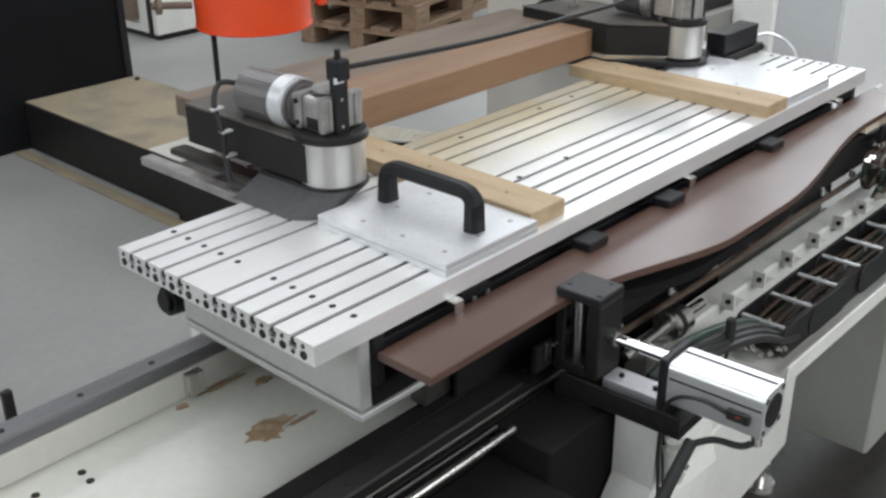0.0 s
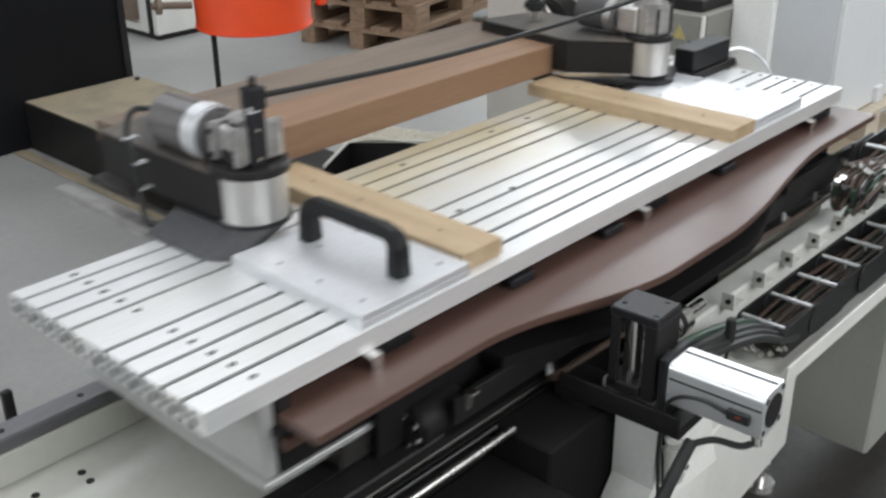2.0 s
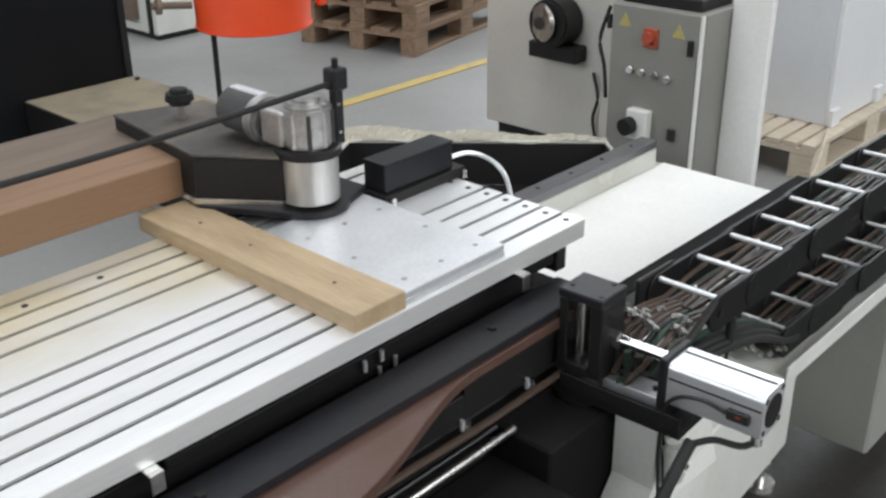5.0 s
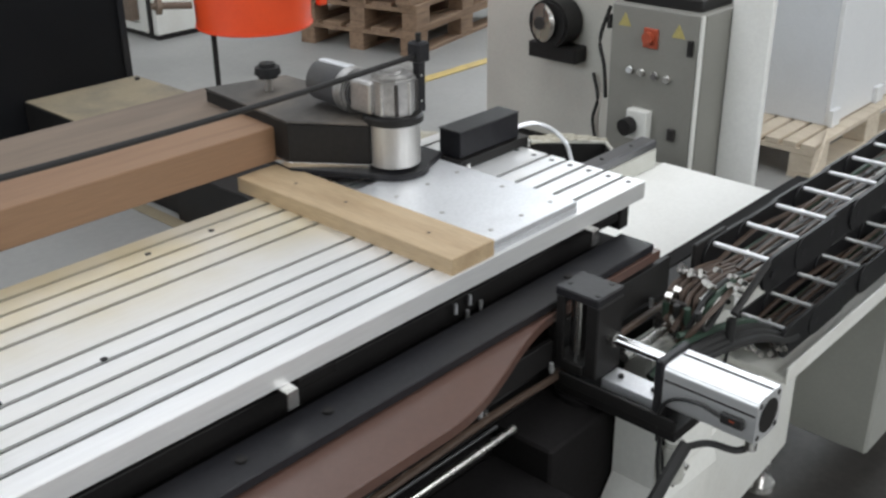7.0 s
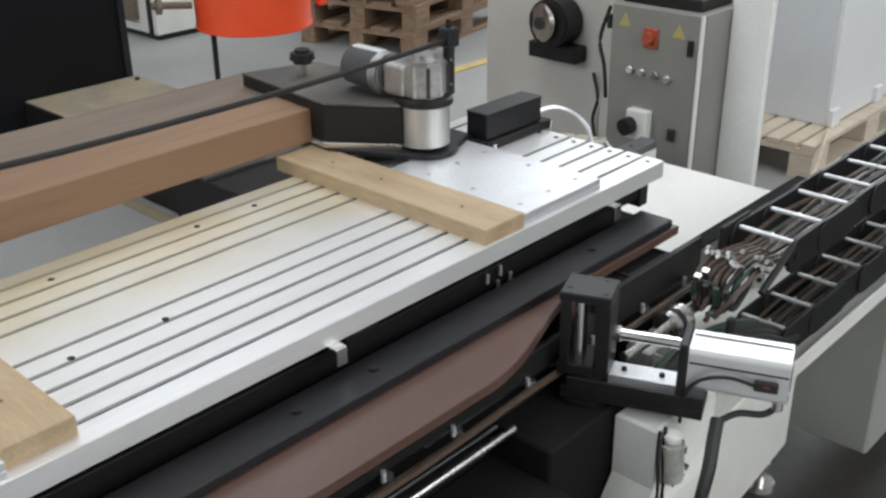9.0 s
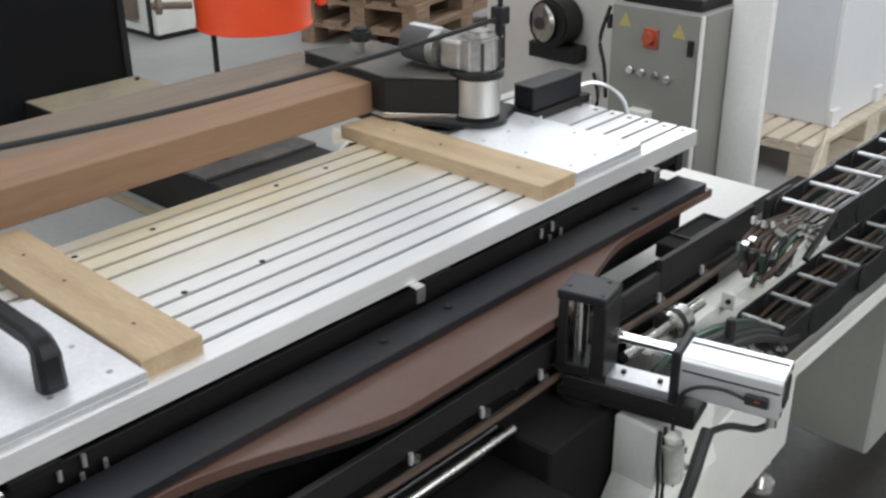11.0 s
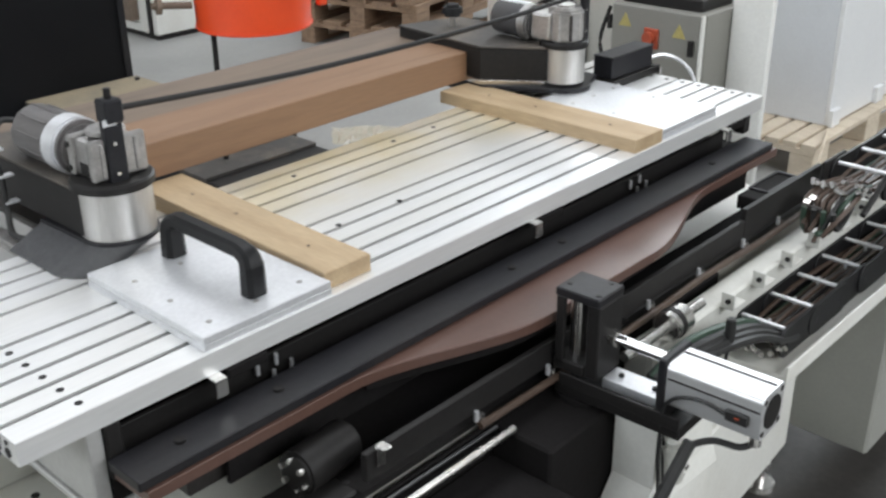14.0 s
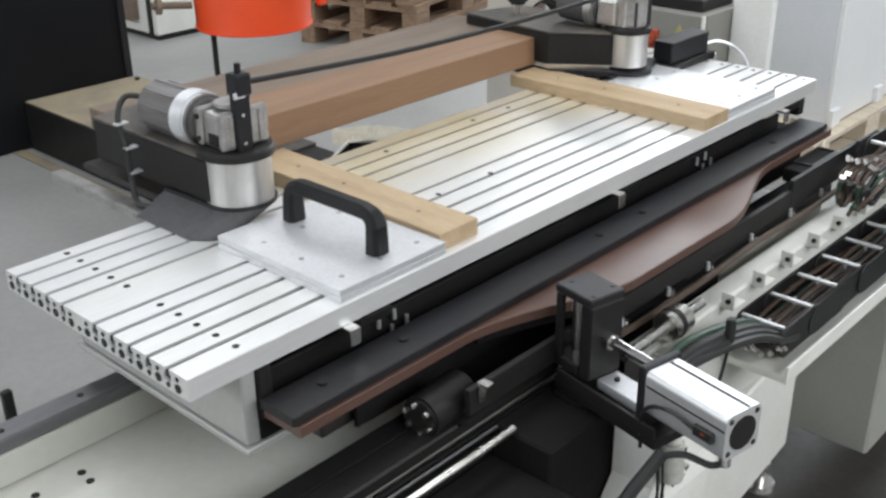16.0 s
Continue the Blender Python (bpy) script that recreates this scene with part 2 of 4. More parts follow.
def pipe(points, r, seg=8, bm=None, steps=5):
    """A round cable through the points."""
    pts = [Vector(p) for p in points]
    path = []
    for i in range(len(pts) - 1):
        p0, p1, p2, p3 = pts[max(i - 1, 0)], pts[i], pts[i + 1], pts[min(i + 2, len(pts) - 1)]
        for j in range(steps):
            t = j / steps
            path.append(0.5 * ((2 * p1) + (p2 - p0) * t + (2 * p0 - 5 * p1 + 4 * p2 - p3) * t * t + (3 * p1 - p0 - 3 * p2 + p3) * t ** 3))
    path.append(pts[-1])
    own = bmesh.new()
    rings = []
    for i, c in enumerate(path):
        d = path[min(i + 1, len(path) - 1)] - path[max(i - 1, 0)]
        q = d.to_track_quat("Z", "Y")
        rings.append([own.verts.new(c + q @ Vector((r * math.cos(2 * math.pi * s / seg), r * math.sin(2 * math.pi * s / seg), 0))) for s in range(seg)])
    for a, b in zip(rings, rings[1:]):
        for s in range(seg):
            own.faces.new((a[s], a[(s + 1) % seg], b[(s + 1) % seg], b[s]))
    own.faces.new(rings[0][::-1])
    own.faces.new(rings[-1])
    return merge(bm, own)


def cone_prism(low, high, z0, z1, bm=None):
    """A body between two outlines of equal count."""
    own = bmesh.new()
    a = [own.verts.new((x, y, z0)) for x, y in low]
    b = [own.verts.new((x, y, z1)) for x, y in high]
    n = len(a)
    own.faces.new(a[::-1])
    own.faces.new(b)
    for i in range(n):
        own.faces.new((a[i], a[(i + 1) % n], b[(i + 1) % n], b[i]))
    return merge(bm, own)


def arc(cx, cy, r, a0, a1, n=16):
    return [(cx + r * math.cos(radians(a0 + (a1 - a0) * i / n)), cy + r * math.sin(radians(a0 + (a1 - a0) * i / n))) for i in range(n + 1)]

# ---- hall: floor, walls, roof ----


def hall():
    fl = bmesh.new()
    bmesh.ops.create_grid(fl, x_segments=2, y_segments=2, size=9)
    bmesh.ops.translate(fl, verts=fl.verts, vec=(3, 2, 0))
    me = bpy.data.meshes.new("floor")
    fl.to_mesh(me)
    fl.free()
    me.materials.append(FLOOR)
    tagged(new("floor", me), "smooth grey painted concrete workshop floor", "floor", kind="structure")

    def plain(name, bm, material, label, category):
        m2 = bpy.data.meshes.new(name)
        bm.to_mesh(m2)
        bm.free()
        m2.materials.append(material)
        return tagged(new(name, m2), label, category, kind="structure")

    # walls stand on the floor; openings for the high windows
    def window_wall(name, axis, at, lo, hi, w0, w1):
        bm = bmesh.new()
        t = 0.15
        for a0, a1, z0, z1 in ((lo, hi, 0, 3.0), (lo, hi, 5.6, 6.5), (lo, w0, 3.0, 5.6), (w1, hi, 3.0, 5.6)):
            if axis == "x":
                box(at, at + t, a0, a1, z0, z1, 0, bm)
            else:
                box(a0, a1, at, at + t, z0, z1, 0, bm)
        plain(name, bm, HALLWALL, "plain pale painted wall of the workshop hall", "wall")

    window_wall("wall_east", "x", 11.0, -6, 11, -1.0, 7.0)
    window_wall("wall_south", "y", -6.15, -6, 11, -2.0, 6.0)
    plain("wall_north", box(-6, 11, 11, 11.15, 0, 6.5, 0), HALLWALL, "plain pale painted wall of the workshop hall", "wall")
    window_wall("wall_west", "x", -6.15, -6, 11, -1.5, 6.5)
    roof = bmesh.new()
    for y0, y1 in ((-6.15, 0.4), (2.6, 5.4), (7.6, 11.15)):
        box(-6.15, 11.15, y0, y1, 6.5, 6.6, 0, roof)
    for y0, y1 in ((0.4, 2.6), (5.4, 7.6)):
        box(-6.15, -1.0, y0, y1, 6.5, 6.6, 0, roof)
        box(6.0, 11.15, y0, y1, 6.5, 6.6, 0, roof)
    plain("ceiling", roof, HALLROOF, "grey sheet roof with long open roof lights", "ceiling")
    # floor markings and the darker floor area on the machine's service side
    plain("floor_marking", box(2.85, 5.2, 2.79, 2.86, 0.001, 0.005, 0), YELLOW, "worn yellow painted line on the floor", "floor marking")
    plain("floor_marking", box(1.845, 1.90, 1.2, 3.9, 0.001, 0.004, 0), SAWDUST, "line of sawdust and worn paint along the black cover", "floor marking")
    plain("floor_mat", box(1.2, 6.0, -2.5, 0.40, 0.001, 0.006, 0), DARKFLOOR, "dark floor area beside the machine", "floor")


hall()


# ---- the machine's fixed bed ----
def machine_bed():
    bed = thing("machine_bed", (0.6, 0.2, 0), "cream painted steel machine bed with grimy trough", "machine bed")
    part("trough", box(-1.2, 2.14, -0.02, 0.425, H - 0.30, H - 0.262, 0.003), BED, bed, "off-white painted trough with brown stains")
    part("side_wall", box(-1.2, 2.10, 0.40, 0.425, H - 0.262, H - 0.212, 0.002), BED, bed)
    part("side_wall", box(-1.2, 2.10, -0.02, 0.004, H - 0.262, H - 0.212, 0.002), BED, bed)
    part("frame", box(-1.2, 2.14, -0.005, 0.43, 0.05, H - 0.302, 0.006), WHITE, bed)
    for i in range(3):
        part("foot", tube((-0.9 + i * 1.4, 0.2, 0), (-0.9 + i * 1.4, 0.2, 0.05), 0.05), STEEL, bed)
    for y0, y1 in ((0.402, 0.446), (-0.036, 0.008)):
        rail = part("guide_rail", box(-1.2, 2.10, y0, y1, H - 0.212, H - 0.19, 0.003), RAIL if y0 > 0.2 else BLACK, bed, "dark ground steel guide rail")
        first = None
        for i in range(27):
            x = -1.1 + i * 0.12
            if first is None:
                first = part("rail_screw", tube((x, (y0 + y1) / 2, H - 0.1905), (x, (y0 + y1) / 2, H - 0.1890), 0.005, seg=10), BLACK, rail)
            else:
                share("rail_screw", first, rail, (i * 0.12, 0, 0))
    # black strip: rail cover and the shadow beside it in one colour
    part("rail_cover", box(-1.2, 2.10, 0.0085, 0.045, H - 0.2618, H - 0.1905, 0.002), DEEP, bed, "black inner rail cover, partly painted shadow")
    # added white plate paints the window reflection at the trough's far end
    part("end_cover", box(1.27, 2.135, 0.046, 0.399, H - 0.2618, H - 0.257, 0.001), COLUMNPAINT, bed, "added white plate for the window glare on the trough")
    # bores and rubbed stains in the trough
    for x, y in ((0.528, 0.351), (0.526, 0.325), (0.459, 0.352), (0.62, 0.10), (1.62, 0.2), (1.70, 0.12)):
        part("bore", tube((x, y, H - 0.2625), (x, y, H - 0.2605), 0.006, seg=12), BLACK, bed)
    rnd = random.Random(4)

    def stain(cx, cy, lx, ly, up=[0.0]):
        up[0] += 0.0003
        out = []
        for i in range(26):
            a = 2 * math.pi * i / 26
            k = 0.6 + 0.5 * rnd.random()
            out.append((cx + lx * k * math.cos(a), cy + ly * k * math.sin(a)))
        part("stain", prism(out, H - 0.2622, H - 0.2616 + up[0], 0), GRIME, bed, "brown oily rust stain")

    stain(0.775, 0.245, 0.055, 0.018)
    stain(0.765, 0.232, 0.028, 0.026)
    stain(0.82, 0.222, 0.03, 0.005)
    stain(0.85, 0.352, 0.018, 0.010)
    stain(0.72, 0.385, 0.012, 0.008)
    stain(0.80, 0.392, 0.05, 0.006)
    # end stop bracket on the far side wall
    part("sensor_bracket", box(0.735, 0.765, 0.385, 0.40, H - 0.255, H - 0.215, 0.002), STEEL, bed)
    part("drive_cover", box(-0.9, 0.949, -0.30, -0.047, 0.05, H - 0.262, 0.004), DEEP, bed, "black drive cover")
    # drive shafts along the near side
    part("drive_shaft", tube((-0.6, -0.085, H - 0.2045), (0.949, -0.085, H - 0.2045), 0.006), STEEL, bed, "bright round steel shaft")
    part("drive_shaft", tube((-0.6, -0.055, H - 0.214), (0.949, -0.055, H - 0.214), 0.0026), RAIL, bed)
    part("skirt_panel", box(-1.2, 1.6, -0.045, -0.037, 0.1, H - 0.215, 0.002), DEEP, bed, "black sheet side skirt")


machine_bed()


# ---- the sliding slotted table and what it carries ----
X0, X1, W = -0.446, 1.206, 0.433


def template_edge(x, tail, bulge, rise, fall):
    """How far a template stands out towards the follower, along its length."""
    def s(a, b):
        t = max(0.0, min(1.0, (x - a) / (b - a)))
        return t * t * (3 - 2 * t)
    return tail - bulge * s(*rise) * (1 - s(*fall))


def slotted_table():
    tb = thing("slotted_table", (0.38, 0.2, H - 0.15), "long silver aluminium slotted table on a dark carriage", "machine table", moving=True)
    ys = [0.04 * k + 0.04 for k in range(10) if k != 5]
    out = [(0, H - 0.030), (0, H - 0.001), (0.001, H)]
    for y in ys:
        out += [(y - 0.0041, H), (y - 0.0041, H - 0.007), (y - 0.007, H - 0.007), (y - 0.007, H - 0.018), (y + 0.007, H - 0.018), (y + 0.007, H - 0.007), (y + 0.0041, H - 0.007), (y + 0.0041, H)]
    out += [(W - 0.001, H), (W, H - 0.001), (W, H - 0.030)]
    slab = part("tabletop", profile_x(out, X0, X1), ALU, tb, "silver aluminium top with long slots")
    # black strips put the shade inside the slots into colour
    for y in ys:
        part("slot_strip", box(X0 + 0.0005, X1 - 0.0005, y - 0.0036, y + 0.0036, H - 0.012, H - 0.0035, 0), BLACK, slab, "black strip standing in for the shade in a slot")
    # open chambers on both end faces
    for end, sgn in ((X0, -1), (X1, 1)):
        for k in range(11):
            y = 0.02 + 0.04 * k
            for dy, z, r in ((0.0, -0.020, 0.0062), (0.0, -0.0075, 0.0032), (0.02, -0.022, 0.0036)):
                if y + dy > W - 0.008:
                    continue
                part("chamber", tube((end + sgn * 0.0012, y + dy, H + z), (end - sgn * 0.001, y + dy, H + z), r, seg=10), BLACK, slab)
    first = None
    spots = [(-0.361, 0.02 + 0.04 * k) for k in (0, 1, 2, 3, 4)] + [(-0.361, 0.02 + 0.04 * k) for k in (6, 7, 8, 9)] + [(-0.361, 0.417)]
    spots += [(1.185, 0.02 + 0.04 * k) for k in range(9)]
    spots += [(-0.21, 0.417), (0.60, 0.38), (0.49, 0.38), (0.25, 0.38), (0.12, 0.38), (0.29, 0.166), (0.16, 0.168)]
    for x, y in spots:
        if first is None:
            first, o = part("bore", tube((x, y, H - 0.001), (x, y, H + 0.0006), 0.0048, seg=10), BLACK, slab), (x, y)
        else:
            share("bore", first, slab, (x - o[0], y - o[1], 0))
    # carriage body
    part("carriage_body", box(-0.345, 1.16, 0.135, 0.40, H - 0.14, H - 0.032, 0.002), BLACK, tb, "black carriage beam")
    part("carriage_floor", box(-0.345, 1.19, 0.006, 0.40, H - 0.140, H - 0.108, 0.002), DEEP, tb)
    part("end_plate", box(-0.367, -0.346, 0.008, 0.405, H - 0.139, H - 0.031, 0.002), ENDPLATE, tb, "pale aluminium end plate, darkened for its shade")
    part("end_cheek", box(-0.345, -0.325, 0.002, 0.134, H - 0.107, H - 0.031, 0.002), BLACK, tb)
    part("end_cheek", box(1.14, 1.165, 0.002, 0.134, H - 0.069, H - 0.031, 0.002), BLACK, tb)
    part("base_plate", box(-0.372, 1.19, 0.002, 0.415, H - 0.150, H - 0.1405, 0.002), ENDPLATE, tb, "aluminium base plate")
    for x in (-0.25, 0.3, 0.95):
        for y in (0.005, 0.402):
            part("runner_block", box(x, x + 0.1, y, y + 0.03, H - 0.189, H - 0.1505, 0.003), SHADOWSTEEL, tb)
    part("side_strip", box(-0.324, 1.139, 0.045, 0.052, H - 0.107, H - 0.0715, 0.001), BLACK, tb, "black side strip")
    part("side_strip", box(-0.324, 1.139, 0.045, 0.052, H - 0.0485, H - 0.0315, 0.001), BLACK, tb)
    for cx in (-0.080, 0.798):
        for dx, dz in ((0.003, 0.011), (-0.002, -0.012), (-0.028, 0.008), (0.028, -0.008)):
            part("stud", tube((cx + dx, 0.036, H - 0.096 + dz), (cx + dx, 0.036, H - 0.080 + dz), 0.0030, seg=8), ALU_PLATE, tb, "bright threaded stud")
    part("apron", box(-0.20, 1.15, -0.012, -0.004, H - 0.188, H - 0.106, 0.001), DEEP, tb, "black side apron")
    n = 60
    xs = [0.0 + 0.76 * i / n for i in range(n + 1)]
    # black plate also stands in for the shaded band below the template edge
    part("backing_plate", prism([(x, template_edge(x, -0.050, 0.082, (-0.05, 0.27), (0.55, 0.88))) for x in xs] + [(0.76, -0.013), (0.0, -0.013)], H - 0.1255, H - 0.1085, 0.001), DEEP, tb, "black steel backing plate with a bulging edge, doubling as shade")
    for cx in (-0.198, 0.425, 1.045):
        bm = box(cx - 0.009, cx + 0.009, -0.012, 0.012, H - 0.036, H - 0.0305, 0.001)
        box(cx - 0.009, cx + 0.009, -0.016, -0.011, H - 0.056, H - 0.031, 0.001, bm)
        part("angle_bracket", bm, STEEL, tb, "bright steel angle bracket")
        part("limit_cam", box(cx + 0.018, cx + 0.08, -0.004, 0.012, H - 0.046, H - 0.031, 0.002), DEEP, tb)
    return tb


slotted_table()


def outrigger():
    """The lower slide that ties the carriage to the cable chain; it follows the rail alone."""
    o = thing("outrigger", (0.5, -0.05, H - 0.168), "black lower slide with upright bright studs and a brown loom", "machine slide")
    bm = box(-0.10, 0.86, -0.056, -0.046, H - 0.168, H - 0.127, 0.001)
    box(0.8602, 1.18, -0.056, -0.046, H - 0.168, H - 0.106, 0.001, bm)
    bar = part("outrigger_bar", bm, BLACK, o, "black flat steel bar")
    for x in (0.10, 0.26, 0.40, 0.53, 0.69, 0.85, 0.99, 1.12):
        stud = part("clamp_stud", tube((x, -0.061, H - 0.176), (x, -0.061, H - 0.160), 0.0036, seg=8), ALU_PLATE, bar, "bright upright clamp stud")
        part("stud_nut", tube((x + 0.009, -0.062, H - 0.178), (x + 0.009, -0.062, H - 0.168), 0.0058, seg=6), STEEL, stud)
    part("wrapped_loom", pipe([(0.10, -0.068, H - 0.180), (0.45, -0.070, H - 0.183), (0.7, -0.068, H - 0.177), (0.9, -0.070, H - 0.180), (1.14, -0.074, H - 0.172)], 0.006, 8), BROWNCABLE, o, "brown wrapped cable loom", smooth=True)
    bm = box(-0.086, -0.072, -0.062, -0.0565, H - 0.150, H - 0.122, 0.001)
    box(-0.086, -0.072, -0.074, -0.0565, H - 0.1218, H - 0.118, 0.001, bm)
    part("angle_clip", bm, STEEL, o, "bright angle clip")
    # added black sheet keeps the gap under the carriage as dark as shade
    part("dust_strip", box(-0.10, 0.50, -0.0455, 0.10, H - 0.1898, H - 0.1892, 0), DEEP, o, "thin black sheet giving the shade over the rail")
    hollow = part("valve_box", box(0.93, 1.10, -0.0455, 0.0, H - 0.140, H - 0.112, 0.002), DEEP, o, "low black valve box")
    for y0 in (-0.044, -0.006):
        part("box_rim", box(0.97, 1.09, y0, y0 + 0.005, H - 0.1118, H - 0.108, 0.0005), BLACK_OX, hollow)
    for x0 in (0.97, 1.085):
        part("box_rim", box(x0, x0 + 0.005, -0.0388, -0.0062, H - 0.1118, H - 0.108, 0.0005), BLACK_OX, hollow)
    return o


OUTRIGGER = outrigger()


def template(name, z0, z1, tail, bulge, rise, fall, back, x0, x1, label):
    t = thing(name, (0.43, -0.04, z0), label, "template", "templates under the table", moving=True)
    n = 90
    xs = [x0 + (x1 - x0) * i / n for i in range(n + 1)]
    out = [(x, template_edge(x, tail, bulge, rise, fall)) for x in xs] + [(x1, back), (x0, back)]
    part("board", prism(out, z0, z1, 0.0012), TEMPLATE, t, "brown phenolic board")
    return t


LOWER = template("lower_template", H - 0.100, H - 0.0845, -0.072, 0.082, (-0.05, 0.27), (0.55, 0.88), -0.002, -0.345, 1.150, "brown phenolic copying template with a bulging edge under a black shelf")
part("template_shelf", box(-0.352, 1.135, -0.068, -0.004, H - 0.084, H - 0.070, 0.0015), BLACK_OX, LOWER, "flat black anodised shelf")
for cx in (-0.276, -0.13, 0.33, 0.46, 0.945):
    part("cap_screw", tube((cx, -0.035, H - 0.070), (cx, -0.035, H - 0.0665), 0.0075, seg=10, bev=0.001), BLACK, LOWER)
hub = part("drive_hub", tube((-0.150, -0.080, H - 0.166), (-0.055, -0.072, H - 0.166), 0.031, seg=28, bev=0.004), BLACK, LOWER, "black drive hub with bright bolts", smooth=True)
for i in range(6):
    a = radians(60 * i + 20)
    part("hub_bolt", tube((-0.157, -0.080 + 0.021 * math.cos(a), H - 0.166 + 0.021 * math.sin(a)), (-0.149, -0.080 + 0.021 * math.cos(a), H - 0.166 + 0.021 * math.sin(a)), 0.0042, seg=8), STEEL, hub)
UPPER = template("upper_template", H - 0.0630, H - 0.051, -0.098, 0.074, (-0.06, 0.30), (0.45, 1.0), -0.004, -0.345, 1.235, "brown phenolic copying template with a bulging edge close under the table")
for px in (0.106, 0.339, 0.712):
    part("stop_block", box(px - 0.026, px + 0.026, -0.036, 0.0, H - 0.0508, H - 0.036, 0.002), BLACK_OX, UPPER, "small black stop block")


def flat_plate(x0, x1, y0, y1, label):
    p = thing("clamp_plate", ((x0 + x1) / 2, (y0 + y1) / 2, H), label, "metal plate", "clamp plates on the table", moving=True)
    part("lower_layer", box(x0, x1, y0, y1, H, H + 0.0095, 0.0008), ALU_PLATE, p)
    part("upper_layer", box(x0 + 0.0005, x1 - 0.0005, y0 + 0.0005, y1, H + 0.0098, H + 0.020, 0.001), ALU_PLATE, p)
    first = None
    for i in range(3):
        for j in range(3):
            x, y = x0 + 0.03 + i * (x1 - x0 - 0.06) / 2, y0 + 0.03 + j * (y1 - y0 - 0.10) / 2
            if i == 1 and j == 1:
                continue
            if first is None:
                first, o = part("screw", tube((x, y, H + 0.0195), (x, y, H + 0.0207), 0.004, seg=10), CAST, p), (x, y)
            else:
                share("screw", first, p, (x - o[0], y - o[1], 0))
    return p


flat_plate(-0.204, 0.0, 0.004, 0.268, "milled aluminium clamp plate under a black bridge handle")
flat_plate(0.817, 1.020, 0.006, 0.30, "milled aluminium clamp plate bolted to the far table end")


def wood_bar(x0, x1, y0, y1, z1, label, skew=0.0):
    w = thing("wooden_bar", ((x0 + x1) / 2, (y0 + y1) / 2, H), label, "wooden bar", "wooden stop bars across the table", moving=True)
    part("bar", prism([(x0, y0), (x1, y0), (x1 + skew, y1), (x0 + skew, y1)], H, H + z1, 0.0012), WOOD, w)
    for k in (0.18, 0.55, 0.80):
        x, y = (x0 + x1) / 2 + skew * k, y0 + (y1 - y0) * k
        hole = part("screw_hole", tube((x, y, H + z1 - 0.001), (x, y, H + z1 + 0.0004), 0.0030, seg=12), PLANK, w, "sunk screw hole")
        part("screw", tube((x, y, H + z1 - 0.001), (x, y, H + z1 + 0.0008), 0.0016, seg=8), SHADOWSTEEL, hole)


wood_bar(0.001, 0.084, 0.018, 0.478, 0.026, "planed pale pine stop bar lying across the table", 0.010)
wood_bar(0.727, 0.8165, 0.004, 0.4785, 0.025, "planed pale pine stop bar across the table by the far head", 0.0)


def bridge_handle():
    h = thing("bridge_handle", (-0.087, 0.13, H + 0.02), "black plastic bridge handle on the aluminium plate", "handle", moving=True)
    x, z = -0.090, H + 0.02
    path = [(0.052, 0.0), (0.052, 0.040), (0.055, 0.048), (0.062, 0.054), (0.074, 0.057), (0.208, 0.057), (0.220, 0.054), (0.227, 0.048), (0.230, 0.040), (0.230, 0.0)]
    wid = [0.0155, 0.015, 0.0135, 0.013, 0.012, 0.012, 0.013, 0.0135, 0.014, 0.016]

    def stretch(first, last):
        bm = bmesh.new()
        rings = []
        for i in range(first, last + 1):
            y, dz = path[i]
            a, b = path[max(i - 1, 0)], path[min(i + 1, len(path) - 1)]
            d = Vector((0, b[0] - a[0], b[1] - a[1])).normalized()
            nrm = Vector((0, -d.z, d.y))
            t, w = (0.011 if 0 < i < len(path) - 1 else 0.013), wid[i]
            rings.append([bm.verts.new(Vector((x, y, z + dz)) + Vector((u * w, 0, 0)) + nrm * (v * t)) for u, v in ((-1, -0.6), (-0.6, -1), (0.6, -1), (1, -0.6), (1, 0.6), (0.6, 1), (-0.6, 1), (-1, 0.6))])
        for a, b in zip(rings, rings[1:]):
            for k in range(8):
                bm.faces.new((a[k], a[(k + 1) % 8], b[(k + 1) % 8], b[k]))
        bm.faces.new(rings[0][::-1])
        bm.faces.new(rings[-1])
        for v in bm.verts:
            v.co.z = max(v.co.z, z)
        return bm

    part("leg", stretch(0, 1), PLASTIC, h, smooth=True)
    part("grip", stretch(1, 8), PLASTIC, h, "rounded black plastic grip", smooth=True)
    part("leg", stretch(8, 9), PLASTIC, h, smooth=True)


bridge_handle()


def workpiece():
    b = thing("wooden_beam", (0.36, 0.505, H + 0.03), "thick brown beech beam clamped between two heads", "wooden beam", moving=True)
    part("beam", box(-0.075, 0.820, 0.480, 0.600, H + 0.030, H + 0.090, 0.0015), BEAM, b)
    part("rear_plank", box(-0.10, 0.89, 0.6005, 0.78, H + 0.045, H + 0.084, 0.0015), PLANK, b, "darker weathered plank behind the beam")
    r = thing("long_rod", (0.4, 0.28, H + 0.22), "thin black sagging rod linking the posts of both heads", "rod", moving=True)
    part("rod", pipe([(-0.118, 0.306, H + 0.220), (0.2, 0.300, H + 0.204), (0.5, 0.300, H + 0.200), (0.75, 0.302, H + 0.202), (0.982, 0.306, H + 0.208)], 0.0046, 12), BLACK, r, smooth=True)


workpiece()


